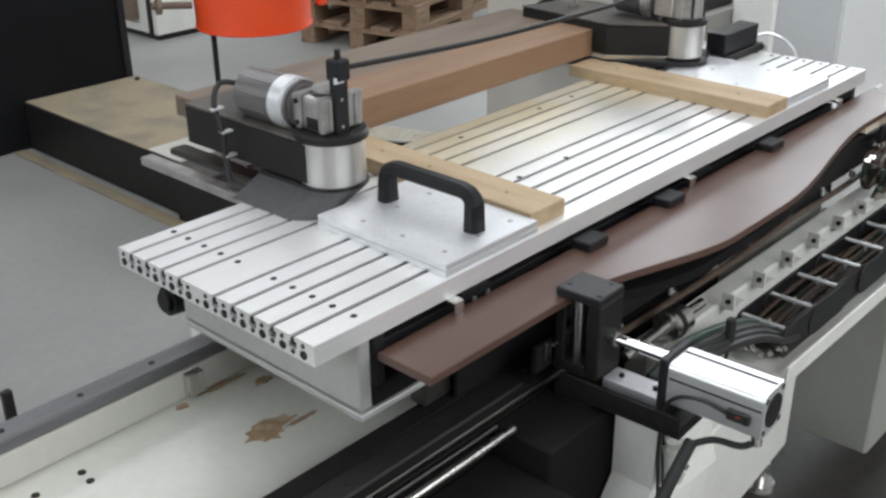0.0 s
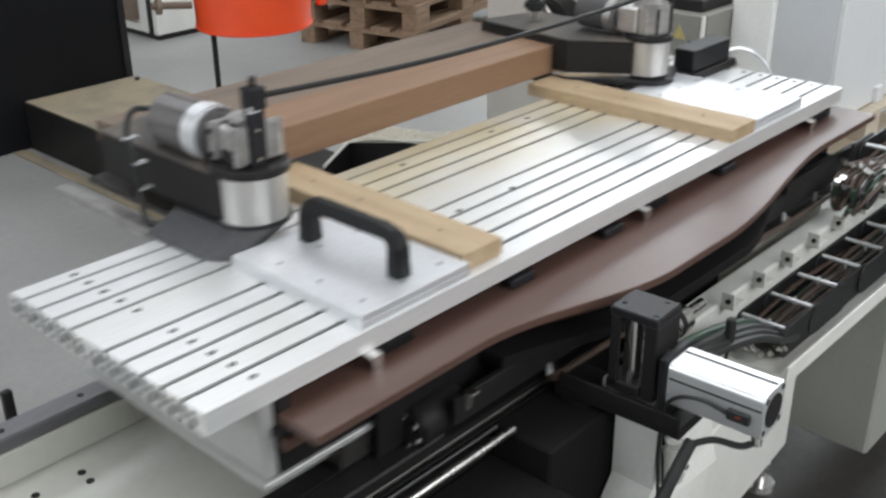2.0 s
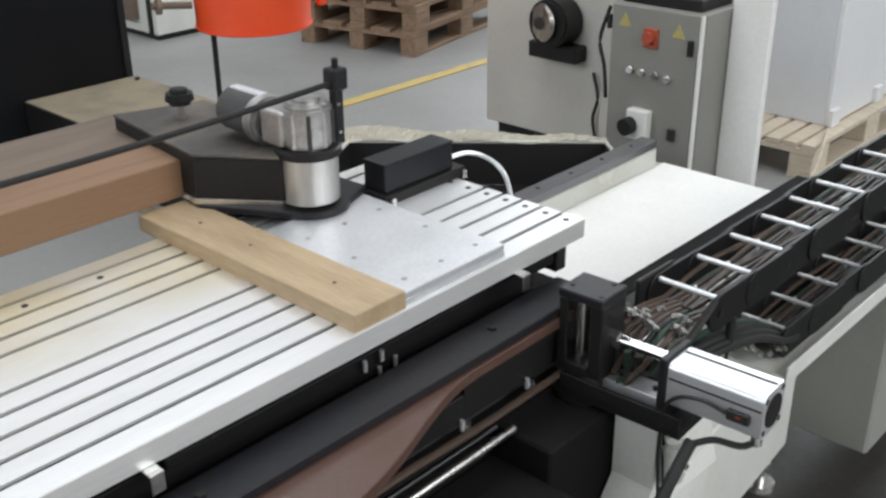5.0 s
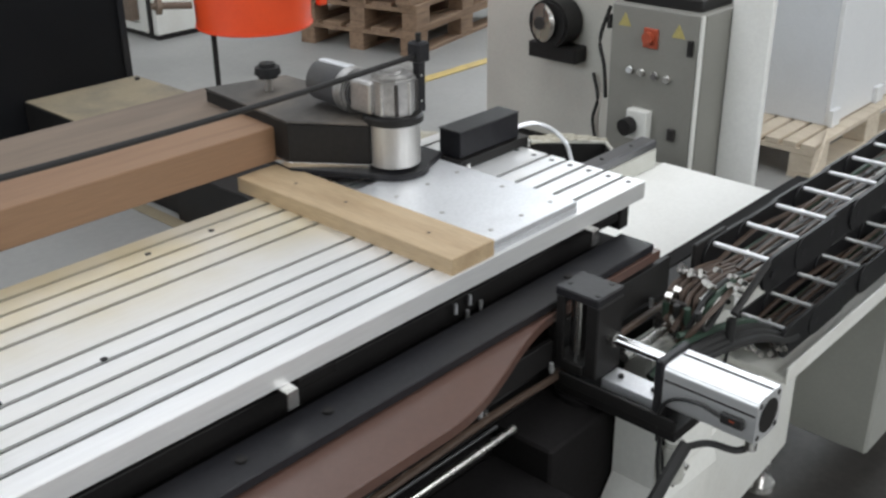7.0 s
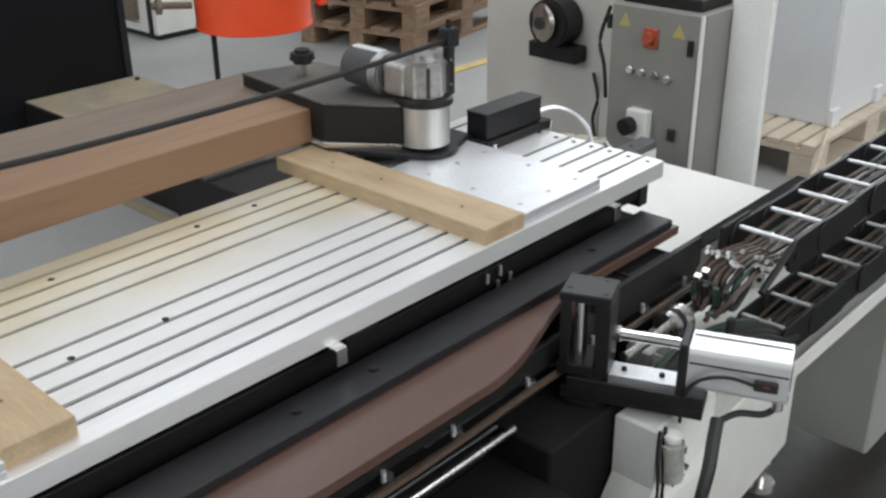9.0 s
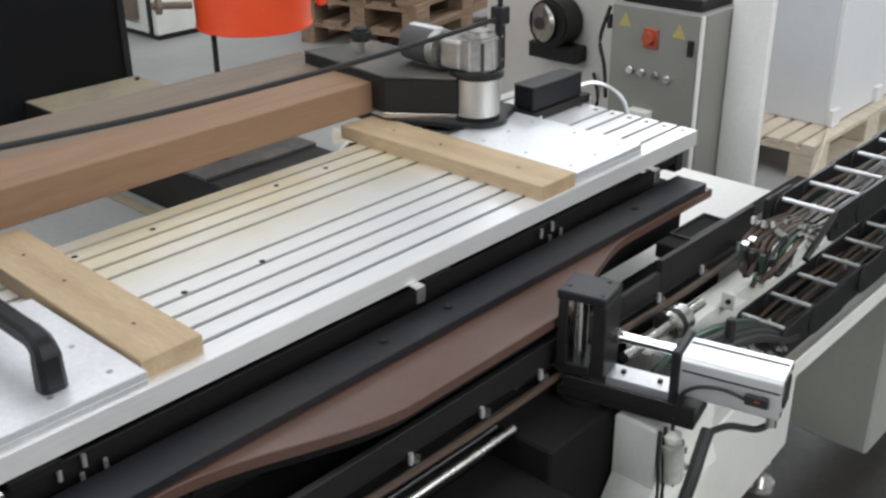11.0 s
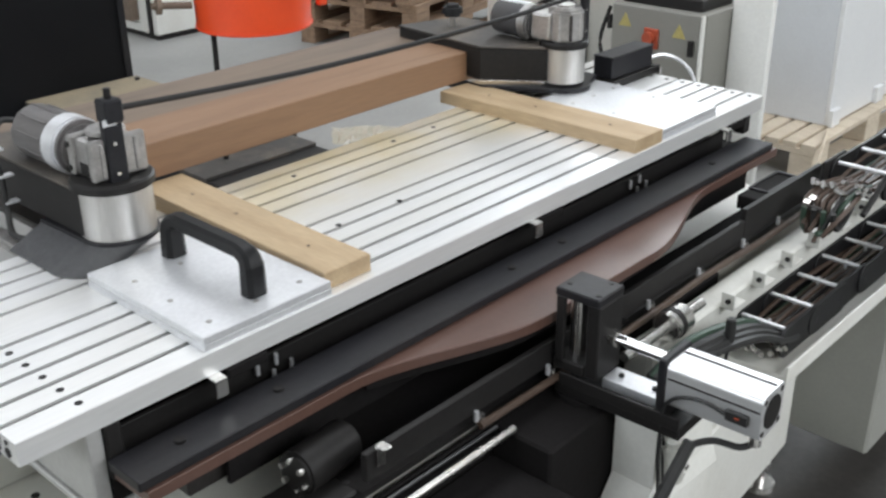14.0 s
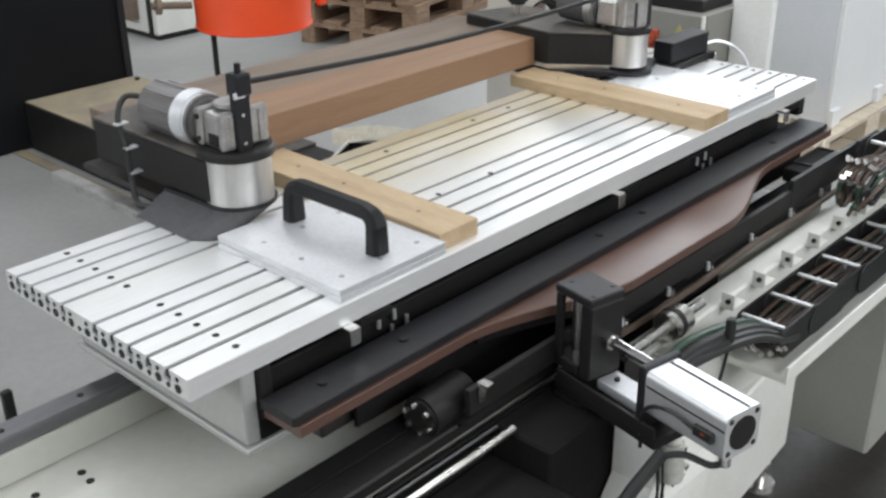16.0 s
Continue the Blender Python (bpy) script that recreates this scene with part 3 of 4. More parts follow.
def head(cx, cy, body, skirt, near):
    lab = "milling head with cast motor, bright steel nose and black housing" if near else "milling head with upright bright motor and black cover box"
    h = thing("milling_head", (cx, cy, H + 0.02), lab, "milling head", "milling heads on the table", moving=True)
    if near:
        part("base_plate", prism(skirt, H + 0.032, H + 0.037, 0.001), BLACK_OX, h, "thin black base plate")
        part("brush_skirt", cone_prism([(cx - 0.060 + (x - cx) * 0.85, y + 0.008) for x, y in skirt], skirt, H + 0.001, H + 0.0318), BOWL, h, "grey tapering brush skirt", smooth=True)
        part("support_arm", box(-0.212, -0.186, 0.436, 0.74, H - 0.014, H + 0.002, 0.002), CAST, h, "pale flat support arm")
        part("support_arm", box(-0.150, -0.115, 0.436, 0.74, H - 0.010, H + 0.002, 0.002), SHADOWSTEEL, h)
    else:
        part("base_plate", prism(skirt, H + 0.0205, H + 0.030, 0.0015), BLACK_OX, h, "thin glossy black base plate")
        part("edge_strip", prism([(cx + (x - cx) * 1.03, cy + (y - cy) * 1.01) for x, y in body], H + 0.0302, H + 0.0395, 0.001), STEEL, h, "bright steel strip under the housing")
        part("support_arm", box(0.86, 0.97, 0.436, 0.66, H - 0.014, H + 0.020, 0.002), SHADOWSTEEL, h)
    part("housing", prism(body, H + 0.040, H + 0.106, 0.003), BLACK, h, "long black sheet housing")
    part("housing_lid", prism([(cx + (x - cx) * 1.01, cy + (y - cy) * 1.005) for x, y in body], H + 0.1062, H + 0.110, 0.001), BLACK_DUST, h, "dusty brown-black lid")
    rn = 0.053 if near else 0.044
    nose = arc(cx, cy, rn, -205, 25, 30)
    part("nose", prism(nose, H + 0.036, H + 0.108, 0.002), BRUSHED, h, "brushed steel rounded nose", smooth=True)
    part("nose_ring", prism(arc(cx, cy, rn + 0.006, 0, 348, 30), H + 0.108, H + 0.121, 0.003), BLACK, h, "black rubber ring", smooth=True)
    # cast motor body
    if near:
        g = part("gear_case", box(cx - 0.036, cx + 0.036, cy - 0.024, cy + 0.052, H + 0.121, H + 0.176, 0.008, seg=2), CAST, h, "cast aluminium gear case")
        for yy in (cy - 0.030, cy + 0.022):
            part("clamp_ear", box(cx - 0.043, cx + 0.043, yy, yy + 0.012, H + 0.123, H + 0.181, 0.003), CAST, g)
        for dx in (-0.026, 0.0, 0.026):
            part("rib", box(cx + dx - 0.003, cx + dx + 0.003, cy - 0.033, cy - 0.026, H + 0.128, H + 0.176, 0.001), CAST, g)
        for dz in (0.134, 0.168):
            part("ear_bolt", tube((cx - 0.046, cy + 0.028, H + dz), (cx - 0.043, cy + 0.028, H + dz), 0.0045, seg=8), BLACK, g)
        part("inspection_slot", box(cx - 0.0372, cx - 0.035, cy - 0.012, cy + 0.014, H + 0.126, H + 0.144, 0.0005), BLACK, g)
        part("inspection_slot", box(cx + 0.006, cx + 0.02, cy - 0.0262, cy - 0.0235, H + 0.128, H + 0.150, 0.0005), BLACK, g)
    else:
        g = part("gear_case", tube((cx, cy, H + 0.121), (cx, cy, H + 0.184), 0.039, seg=10, bev=0.004), CAST, h, "upright faceted bright motor body")
        for i in range(10):
            a = radians(36 * i + 18)
            c = (cx + 0.0385 * math.cos(a), cy + 0.0385 * math.sin(a))
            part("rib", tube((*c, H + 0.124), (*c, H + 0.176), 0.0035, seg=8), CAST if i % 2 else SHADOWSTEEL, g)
        part("top_flange", box(cx - 0.045, cx + 0.02, cy + 0.005, cy + 0.055, H + 0.123, H + 0.178, 0.006, seg=2), CAST, g)
    if near:
        part("gear_cap", tube((cx, cy + 0.0, H + 0.182), (cx, cy + 0.0, H + 0.188), 0.028, seg=20, bev=0.002), CAST, g, smooth=True)
        m = part("motor", tube((cx - 0.008, cy + 0.05, H + 0.148), (cx - 0.012, cy + 0.185, H + 0.148), 0.040, seg=28, bev=0.006), MOTORBROWN, h, "grey-brown ribbed electric motor", smooth=True)
        for i in range(9):
            a = radians(20 + 36 * i)
            c = Vector((cx - 0.010 + 0.040 * math.cos(a), 0, H + 0.148 + 0.040 * math.sin(a)))
            part("rib", tube((c.x, cy + 0.10, c.z), (c.x, cy + 0.18, c.z), 0.0018, seg=6), MOTORBROWN, m)
        part("end_ring", tube((cx - 0.009, cy + 0.062, H + 0.148), (cx - 0.010, cy + 0.096, H + 0.148), 0.043, seg=28, bev=0.003), ALU_PLATE, m, "pale aluminium motor flange", smooth=True)
        part("end_bell", tube((cx - 0.012, cy + 0.185, H + 0.148), (cx - 0.013, cy + 0.205, H + 0.148), 0.033, 0.018, seg=24), BLACK, m, smooth=True)
        ca = part("cable", pipe([(cx - 0.02, cy + 0.20, H + 0.158), (cx - 0.045, cy + 0.222, H + 0.160), (cx - 0.072, cy + 0.205, H + 0.135), (cx - 0.078, cy + 0.180, H + 0.09), (cx - 0.080, cy + 0.175, H + 0.045), (cx - 0.088, cy + 0.155, H + 0.012), (cx - 0.080, cy + 0.135, H + 0.006)], 0.0048), RUBBER, h, "black motor cable with pale ties", smooth=True)
        for dz, dy in ((0.125, 0.199), (0.09, 0.180), (0.05, 0.176)):
            part("cable_tie", box(cx - 0.082, cx - 0.060, cy + dy - 0.006, cy + dy + 0.006, H + dz, H + dz + 0.004, 0.001), ALU_PLATE, ca)
    else:
        part("motor", tube((cx, cy, H + 0.175), (cx, cy, H + 0.189), 0.033, seg=26, bev=0.003), CAST, h, "round motor top", smooth=True)
        part("motor_cap", tube((cx, cy, H + 0.189), (cx, cy, H + 0.193), 0.021, seg=22, bev=0.001), CAST, h, smooth=True)
        part("rear_motor", tube((cx - 0.02, cy + 0.055, H + 0.148), (cx - 0.012, cy + 0.165, H + 0.150), 0.035, seg=26, bev=0.007), MOTORBLUE, h, "dark blue-grey electric motor", smooth=True)
        # pale strip paints the light reflected along the motor's top
        part("motor_cover", box(cx - 0.022, cx - 0.006, cy + 0.08, cy + 0.155, H + 0.180, H + 0.187, 0.003, seg=2), ALU_PLATE, h, "pale strip standing in for light on the motor top")
        part("motor_flange", tube((cx - 0.019, cy + 0.06, H + 0.148), (cx - 0.017, cy + 0.085, H + 0.148), 0.038, seg=26, bev=0.003), CAST, h, smooth=True)
        k = part("clamp_knob", tube((0.900, 0.600, H + 0.134), (0.900, 0.600, H + 0.160), 0.025, 0.021, seg=22, bev=0.007), PLASTIC, h, "black plastic clamping knob", smooth=True)
        part("stem", tube((0.900, 0.600, H + 0.110), (0.900, 0.600, H + 0.134), 0.007, seg=12), STEEL, k)
    px, py = (cx - 0.007, cy - 0.031) if near else (cx + 0.050, cy - 0.012)
    up = 0.007 if near else 0.0
    hw = 0.014 if near else 0.009
    p = part("post", box(px - hw, px + hw, py - 0.007, py + 0.007, H + 0.112, H + 0.204 + up, 0.002), BLACK_OX, h, "upright flat black post")
    part("post_head", box(px - 0.012, px + 0.016, py - 0.012, py + 0.016, H + 0.196 + up, H + 0.229 + up, 0.003), BLACK_OX, p)
    part("post_screw", tube((px + 0.002, py + 0.002, H + 0.229 + up), (px + 0.002, py + 0.002, H + 0.243 + up), 0.005, seg=10), BLACK, p)
    for dz in (0.132, 0.175):
        part("pin", tube((px - 0.002, py - 0.008, H + dz), (px - 0.002, py - 0.0065, H + dz), 0.003, seg=10), STEEL, p)
    if near:
        part("bright_tab", box(px - 0.017, px + 0.004, py - 0.010, py - 0.007, H + 0.194 + up, H + 0.204 + up, 0.001), ALU_PLATE, p)
    return h


N1 = (-0.110, 0.333)
head(*N1, [(-0.163, 0.335), (-0.163, 0.345), (-0.166, 0.648), (-0.056, 0.655), (-0.057, 0.335)],
     arc(N1[0], N1[1], 0.057, -190, 10, 26) + [(-0.052, 0.45), (-0.170, 0.45)], True)
N2 = (0.932, 0.318)
head(*N2, [(0.884, 0.328), (0.806, 0.438), (0.835, 0.70), (0.985, 0.655), (0.982, 0.328)],
     [(0.804, 0.432)] + arc(N2[0], N2[1], 0.058, -160, -45, 24) + [(1.03, 0.300), (1.02, 0.60), (0.83, 0.66)], False)


def cover_box():
    c = thing("cover_box", (1.10, 0.29, H + 0.02), "black sheet metal cover box beside the far head", "cover box", moving=True)
    part("shell", box(1.043, 1.203, 0.270, 0.319, H + 0.018, H + 0.0645, 0.002), BLACK_OX, c)
    part("lid", box(1.042, 1.204, 0.269, 0.320, H + 0.0647, H + 0.0665, 0.0006), BLACK_OX, c)
    part("mount", box(1.036, 1.225, 0.262, 0.330, H, H + 0.0175, 0.001), BLACK, c)
    for x in (1.047, 1.215):
        part("clamp_screw", tube((x, 0.255, H), (x, 0.255, H + 0.014), 0.0042, seg=10, bev=0.001), STEEL, c)
    part("hose", pipe([(1.20, 0.275, H + 0.036), (1.235, 0.262, H + 0.038), (1.258, 0.235, H + 0.026), (1.262, 0.205, H + 0.004), (1.25, 0.18, H - 0.03)], 0.0042), ALU_PLATE, c, "pale ribbed hose", smooth=True)


cover_box()


# ---- follower unit: block, cylinder and swivel bracket ----
PX, PY = 1.105, -0.095
SWIVEL = thing("follower_unit", (PX, PY, H - 0.205), "swivelling black follower with a bright pneumatic cylinder", "pneumatic follower")


def follower():
    s = SWIVEL
    x, y = PX, PY
    part("bracket_base", box(x - 0.036, x + 0.034, y - 0.175, y + 0.030, H - 0.205, H - 0.187, 0.002), BLACK, s, "black swivel bracket")
    part("bracket_side", box(x - 0.040, x - 0.034, y - 0.175, y + 0.02, H - 0.187, H - 0.168, 0.001), BLACK, s)
    part("flange", box(x - 0.036, x + 0.036, y - 0.147, y - 0.135, H - 0.187, H - 0.088, 0.002), BLACK_OX, s, "upright black flange plate")
    part("guide_shelf", box(x - 0.010, x + 0.030, y - 0.134, y - 0.035, H - 0.186, H - 0.170, 0.001), ALU_PLATE, s, "bright guide bar")
    for dy in (-0.055, -0.11):
        part("guide_screw", tube((x + 0.01, y + dy, H - 0.170), (x + 0.01, y + dy, H - 0.166), 0.004, seg=10), BLACK, s)
    # square cylinder with round corners and slots
    o, r, hw = [], 0.010, 0.033
    cz = H - 0.126
    for sx, sz, a in ((1, 1, 0), (-1, 1, 90), (-1, -1, 180), (1, -1, 270)):
        o += [(x + sx * (hw - r) + r * math.cos(radians(a + b)), cz + sz * (hw - r) + r * math.sin(radians(a + b))) for b in range(0, 91, 15)]
    bm = bmesh.new()
    y0, y1 = y - 0.148, y - 0.284
    A = [bm.verts.new((p, y0, q)) for p, q in o]
    B = [bm.verts.new((p, y1, q)) for p, q in o]
    bm.faces.new(A)
    bm.faces.new(B[::-1])
    for i in range(len(o)):
        j = (i + 1) % len(o)
        bm.faces.new((A[j], A[i], B[i], B[j]))
    body = part("cylinder_body", bm, CYL, s, "bright aluminium pneumatic cylinder", smooth=True)
    part("groove", box(x + 0.008, x + 0.0125, y1 + 0.002, y0 - 0.002, cz + hw - 0.001, cz + hw + 0.0006, 0), BLACK, body)
    part("groove", box(x - hw - 0.0006, x - hw + 0.001, y1 + 0.002, y0 - 0.002, cz + 0.010, cz + 0.013, 0), SHADOWSTEEL, body)
    part("end_cap", tube((x, y1 - 0.0015, cz), (x, y1 + 0.004, cz), 0.024, seg=26), BLACK, body, "round black end cap")
    for sx in (-1, 1):
        for sz in (-1, 1):
            part("end_screw", tube((x + sx * 0.024, y1 - 0.001, cz + sz * 0.024), (x + sx * 0.024, y1 + 0.003, cz + sz * 0.024), 0.004, seg=10), SHADOWSTEEL, body)
    sensor = part("sensor", box(x - hw - 0.009, x - hw - 0.001, y - 0.270, y - 0.238, cz - 0.012, cz + 0.004, 0.002), RUBBER, body, "small cylinder sensor")
    part("sensor_lamp", box(x - hw - 0.0098, x - hw - 0.009, y - 0.259, y - 0.252, cz - 0.0035, cz - 0.0015, 0), RED, sensor)
    part("air_fitting", tube((x - 0.012, y - 0.272, cz - 0.052), (x - 0.012, y - 0.272, cz - hw), 0.008, seg=14), STEEL, body)
    part("sensor_cable", pipe([(x - hw - 0.006, y - 0.238, cz - 0.004), (x - hw - 0.010, y - 0.205, cz + 0.004), (x - hw - 0.010, y - 0.170, cz - 0.006), (x - hw - 0.006, y - 0.150, cz - 0.035), (x - 0.03, y - 0.145, cz - 0.09)], 0.0028), RUBBER, s, smooth=True)
    part("air_hose", pipe([(x - 0.012, y - 0.272, cz - 0.048), (x - 0.018, y - 0.255, cz - 0.060), (x - 0.030, y - 0.222, cz - 0.058), (x - 0.046, y - 0.197, cz - 0.068)], 0.0048), RUBBER, s, smooth=True)
    part("hose", pipe([(x - 0.044, y - 0.197, cz - 0.064), (x - 0.070, y - 0.196, cz - 0.084), (x - 0.102, y - 0.196, cz - 0.108), (x - 0.13, y - 0.19, cz - 0.16), (x - 0.15, y - 0.18, cz - 0.30)], 0.0095), RUBBER, s, "thick black hose", smooth=True)
    # the sliding block with its roller
    blk = part("follower_block", box(x - 0.033, x + 0.033, y - 0.037, y + 0.037, H - 0.050, H - 0.036, 0.002), BLACK_OX, s, "black follower block")
    for dx, dy in ((-0.012, 0.026), (0.024, -0.02), (-0.020, -0.027)):
        part("cap_screw", tube((x + dx, y + dy, H - 0.0365), (x + dx, y + dy, H - 0.0350), 0.0042, seg=10), BLACK, blk)
    part("back_plate", box(x - 0.030, x + 0.033, y - 0.037, y - 0.016, H - 0.168, H - 0.050, 0.002), BLACK, blk)
    part("side_post", box(x - 0.033, x - 0.026, y + 0.020, y + 0.034, H - 0.160, H - 0.050, 0.001), BLACK, blk)
    part("lower_jaw", box(x - 0.033, x + 0.033, y - 0.016, y + 0.037, H - 0.168, H - 0.150, 0.002), BLACK, blk)
    part("roller", tube((x - 0.004, y + 0.012, H - 0.150), (x - 0.004, y + 0.012, H - 0.050), 0.013, seg=20), STEEL, blk, "grey steel follower roller", smooth=True)
    part("piston_rod", tube((x + 0.004, y - 0.19, H - 0.108), (x + 0.004, y - 0.036, H - 0.108), 0.0085, seg=16), CHROME, blk, "chromed piston rod", smooth=True)
    part("rod_nut", tube((x + 0.004, y - 0.048, H - 0.108), (x + 0.004, y - 0.037, H - 0.108), 0.013, seg=6), STEEL, blk)
    return blk


BLOCK = follower()


# ---- fixed frame that carries the follower and the chain tray ----
def service_frame():
    f = thing("service_frame", (1.6, -0.1, 0), "cream painted side frame with black column and levelling foot", "machine frame")
    part("black_column", box(0.950, 1.165, -0.150, -0.046, 0.0, H - 0.214, 0.004), DEEP, f, "black steel column")
    part("swivel_seat", tube((PX, PY, H - 0.2138), (PX, PY, H - 0.2055), 0.045, seg=24), DEEP, f)
    part("leg", prism([(1.10, -0.225), (1.27, -0.225), (1.27, -0.155), (1.10, -0.155)], 0.0, H - 0.222, 0.004), WHITE, f, "cream painted steel leg")
    part("leg_flare", cone_prism([(1.068, -0.226), (1.28, -0.235), (1.28, -0.16), (1.068, -0.156)], [(1.099, -0.226), (1.271, -0.226), (1.271, -0.16), (1.099, -0.156)], H - 0.365, H - 0.325), WHITE, f)
    part("leg_base", box(1.07, 1.30, -0.26, -0.151, 0.0, 0.10, 0.006), WHITE, f)
    beam = part("side_beam", box(1.25, 2.30, -0.115, -0.070, H - 0.45, H - 0.205, 0.004), SIDEBEAM, f, "cream painted side beam")
    part("collar_band", tube((1.300, -0.120, H - 0.172), (1.310, -0.120, H - 0.172), 0.0262, seg=24), BLACK, f)
    for i in range(7):
        bx = 1.474 + i * 0.111
        b = part("bracket", box(bx, bx + 0.005, -0.140, -0.1155, H - 0.212, H - 0.182, 0.001), SIDEBEAM, beam)
        part("bracket_foot", box(bx + 0.0052, bx + 0.045, -0.140, -0.1155, H - 0.212, H - 0.2075, 0.001), SIDEBEAM, b)
        part("bolt", tube((bx - 0.004, -0.130, H - 0.196), (bx, -0.130, H - 0.196), 0.0048, seg=8), BLACK, b)
    part("slot_plate", box(1.262, 1.268, -0.155, -0.115, H - 0.30, H - 0.210, 0.001), WHITE, beam)
    part("slot", box(1.2605, 1.262, -0.142, -0.132, H - 0.285, H - 0.245, 0), BLACK, beam)
    part("bracket_bore", tube((1.2605, -0.145, H - 0.222), (1.262, -0.145, H - 0.222), 0.006, seg=10), BLACK, beam)
    part("support_arm", prism([(1.25, -0.15), (1.90, -0.10), (1.93, -0.04), (1.25, -0.08)], 0.13, H - 0.46, 0.004), WHITE, f)
    foot = part("levelling_foot", tube((1.885, -0.06, 0.0), (1.885, -0.06, 0.018), 0.040, 0.034, seg=28), STEEL, f, "chromed levelling foot", smooth=True)
    part("foot_stem", tube((1.885, -0.06, 0.018), (1.885, -0.06, 0.14), 0.012, seg=14), STEEL, foot)
    part("foot_nut", tube((1.885, -0.06, 0.055), (1.885, -0.06, 0.072), 0.022, seg=6), STEEL, foot)
    box_ = part("switch_enclosure", box(1.985, 2.70, -0.245, -0.065, 0.12, H - 0.34, 0.006), ENCLOSURE, f, "large cream sheet enclosure, greyed for its shaded face")
    for x in (2.36, 2.62):
        part("enclosure_foot", tube((x, -0.12, 0.0), (x, -0.12, 0.12), 0.022, seg=14), SHADOWSTEEL, box_)
    # round damper, valve and hanging hoses
    part("damper", tube((1.165, -0.122, H - 0.171), (1.40, -0.118, H - 0.173), 0.0085, seg=16), STEEL, f, smooth=True)
    part("damper_collar", tube((1.286, -0.120, H - 0.172), (1.336, -0.120, H - 0.172), 0.025, seg=24, bev=0.003), STEEL, f, "bright knurled collar", smooth=True)
    part("valve_bottle", tube((1.112, -0.248, H - 0.300), (1.104, -0.248, H - 0.228), 0.017, seg=18, bev=0.004), GLASSY, f, "clear filter bottle", smooth=True)
    part("bottle_cap", tube((1.104, -0.248, H - 0.228), (1.103, -0.248, H - 0.216), 0.013, seg=16, bev=0.002), WHITE, f, smooth=True)
    part("bottle_bracket", box(1.10, 1.15, -0.2485, -0.2255, H - 0.275, H - 0.262, 0.001), STEEL, f)
    for dx in (0.0, 0.014):
        part("thin_cable", pipe([(1.085 + dx, -0.238, H - 0.208), (1.078 + dx, -0.242, H - 0.25), (1.082 + dx, -0.244, H - 0.32), (1.06 + dx, -0.25, H - 0.45)], 0.003), RUBBER, f, smooth=True)
    part("plug", tube((1.345, -0.20, H - 0.205), (1.345, -0.20, H - 0.150), 0.008, seg=14, bev=0.002), RUBBER, f, "black sensor plug", smooth=True)
    part("plug_cable", pipe([(1.345, -0.20, H - 0.205), (1.33, -0.20, H - 0.25), (1.28, -0.21, H - 0.29)], 0.003), RUBBER, f)
    for i in range(5):
        part("valve_fitting", tube((1.125 + 0.012 * i, -0.226, H - 0.315 - 0.010 * (i % 2)), (1.125 + 0.012 * i, -0.240, H - 0.318 - 0.010 * (i % 2)), 0.0055, seg=8), STEEL, f)


service_frame()


# ---- cable chains ----
def chain(name, x0, n, y0, y1, z, label, pitch=0.109, moving=None):
    c = thing(name, (x0, (y0 + y1) / 2, z - 0.045), label, "cable chain", "cable chains")
    first = {}
    for i in range(n):
        x = x0 + pitch * i
        for side, y in (("near", y0), ("far", y1)):
            if side not in first:
                out = arc(x + 0.0, 0, 0.030, 90, 270, 8) + arc(x + pitch, 0, 0.030, -90, 90, 8)
                bm = prism(out, -0.003, 0.003, 0.0008)
                bmesh.ops.rotate(bm, verts=bm.verts, matrix=Matrix.Rotation(radians(90), 3, "X"))
                bmesh.ops.translate(bm, verts=bm.verts, vec=(0, y, z - 0.022))
                first[side] = part("link_side", bm, PLASTIC, c, "black plastic chain link")
            else:
                share("link_side", first[side], c, (pitch * i, 0.002 * (-1) ** i, 0))
        if "rung" not in first:
            first["rung"] = part("cross_bar", tube((x, y0, z), (x, y1, z), 0.0043, seg=10), ALU_PLATE, c, "pale aluminium cross bar")
            first["pin"] = part("hinge_pin", tube((x, y0 - 0.0055, z - 0.022), (x, y0 - 0.003, z - 0.022), 0.007, seg=12), BLACK_OX, c)
            first["sep"] = part("separator", box(x + 0.02, x + 0.024, (y0 + y1) / 2 - 0.002, (y0 + y1) / 2 + 0.002, z - 0.045, z - 0.004, 0), ALU_PLATE, c)
        else:
            share("cross_bar", first["rung"], c, (pitch * i, 0, 0))
            share("hinge_pin", first["pin"], c, (pitch * i, 0, 0))
            share("separator", first["sep"], c, (pitch * i, 0.004 * (i % 3), 0))
    rnd = random.Random(7)
    L = pitch * n
    for i in range(11):
        yy = y0 + (y1 - y0) * (i + 0.8) / 12.2
        m = (BROWNCABLE, RUBBER, BROWNCABLE, BROWNCABLE, RUBBER)[i % 5] if i != 9 else GREEN
        pts = [(x0 - 0.02 + L * k / 6, yy + rnd.uniform(-0.004, 0.004), z - 0.030 + rnd.uniform(-0.006, 0.012)) for k in range(7)]
        part("cable", pipe(pts, 0.0045, 6, steps=3), m, c, smooth=True)
    return c


UPCHAIN = chain("cable_chain", 1.25, 8, -0.215, -0.110, H - 0.08, "black cable chain with pale cross bars and full of cables")


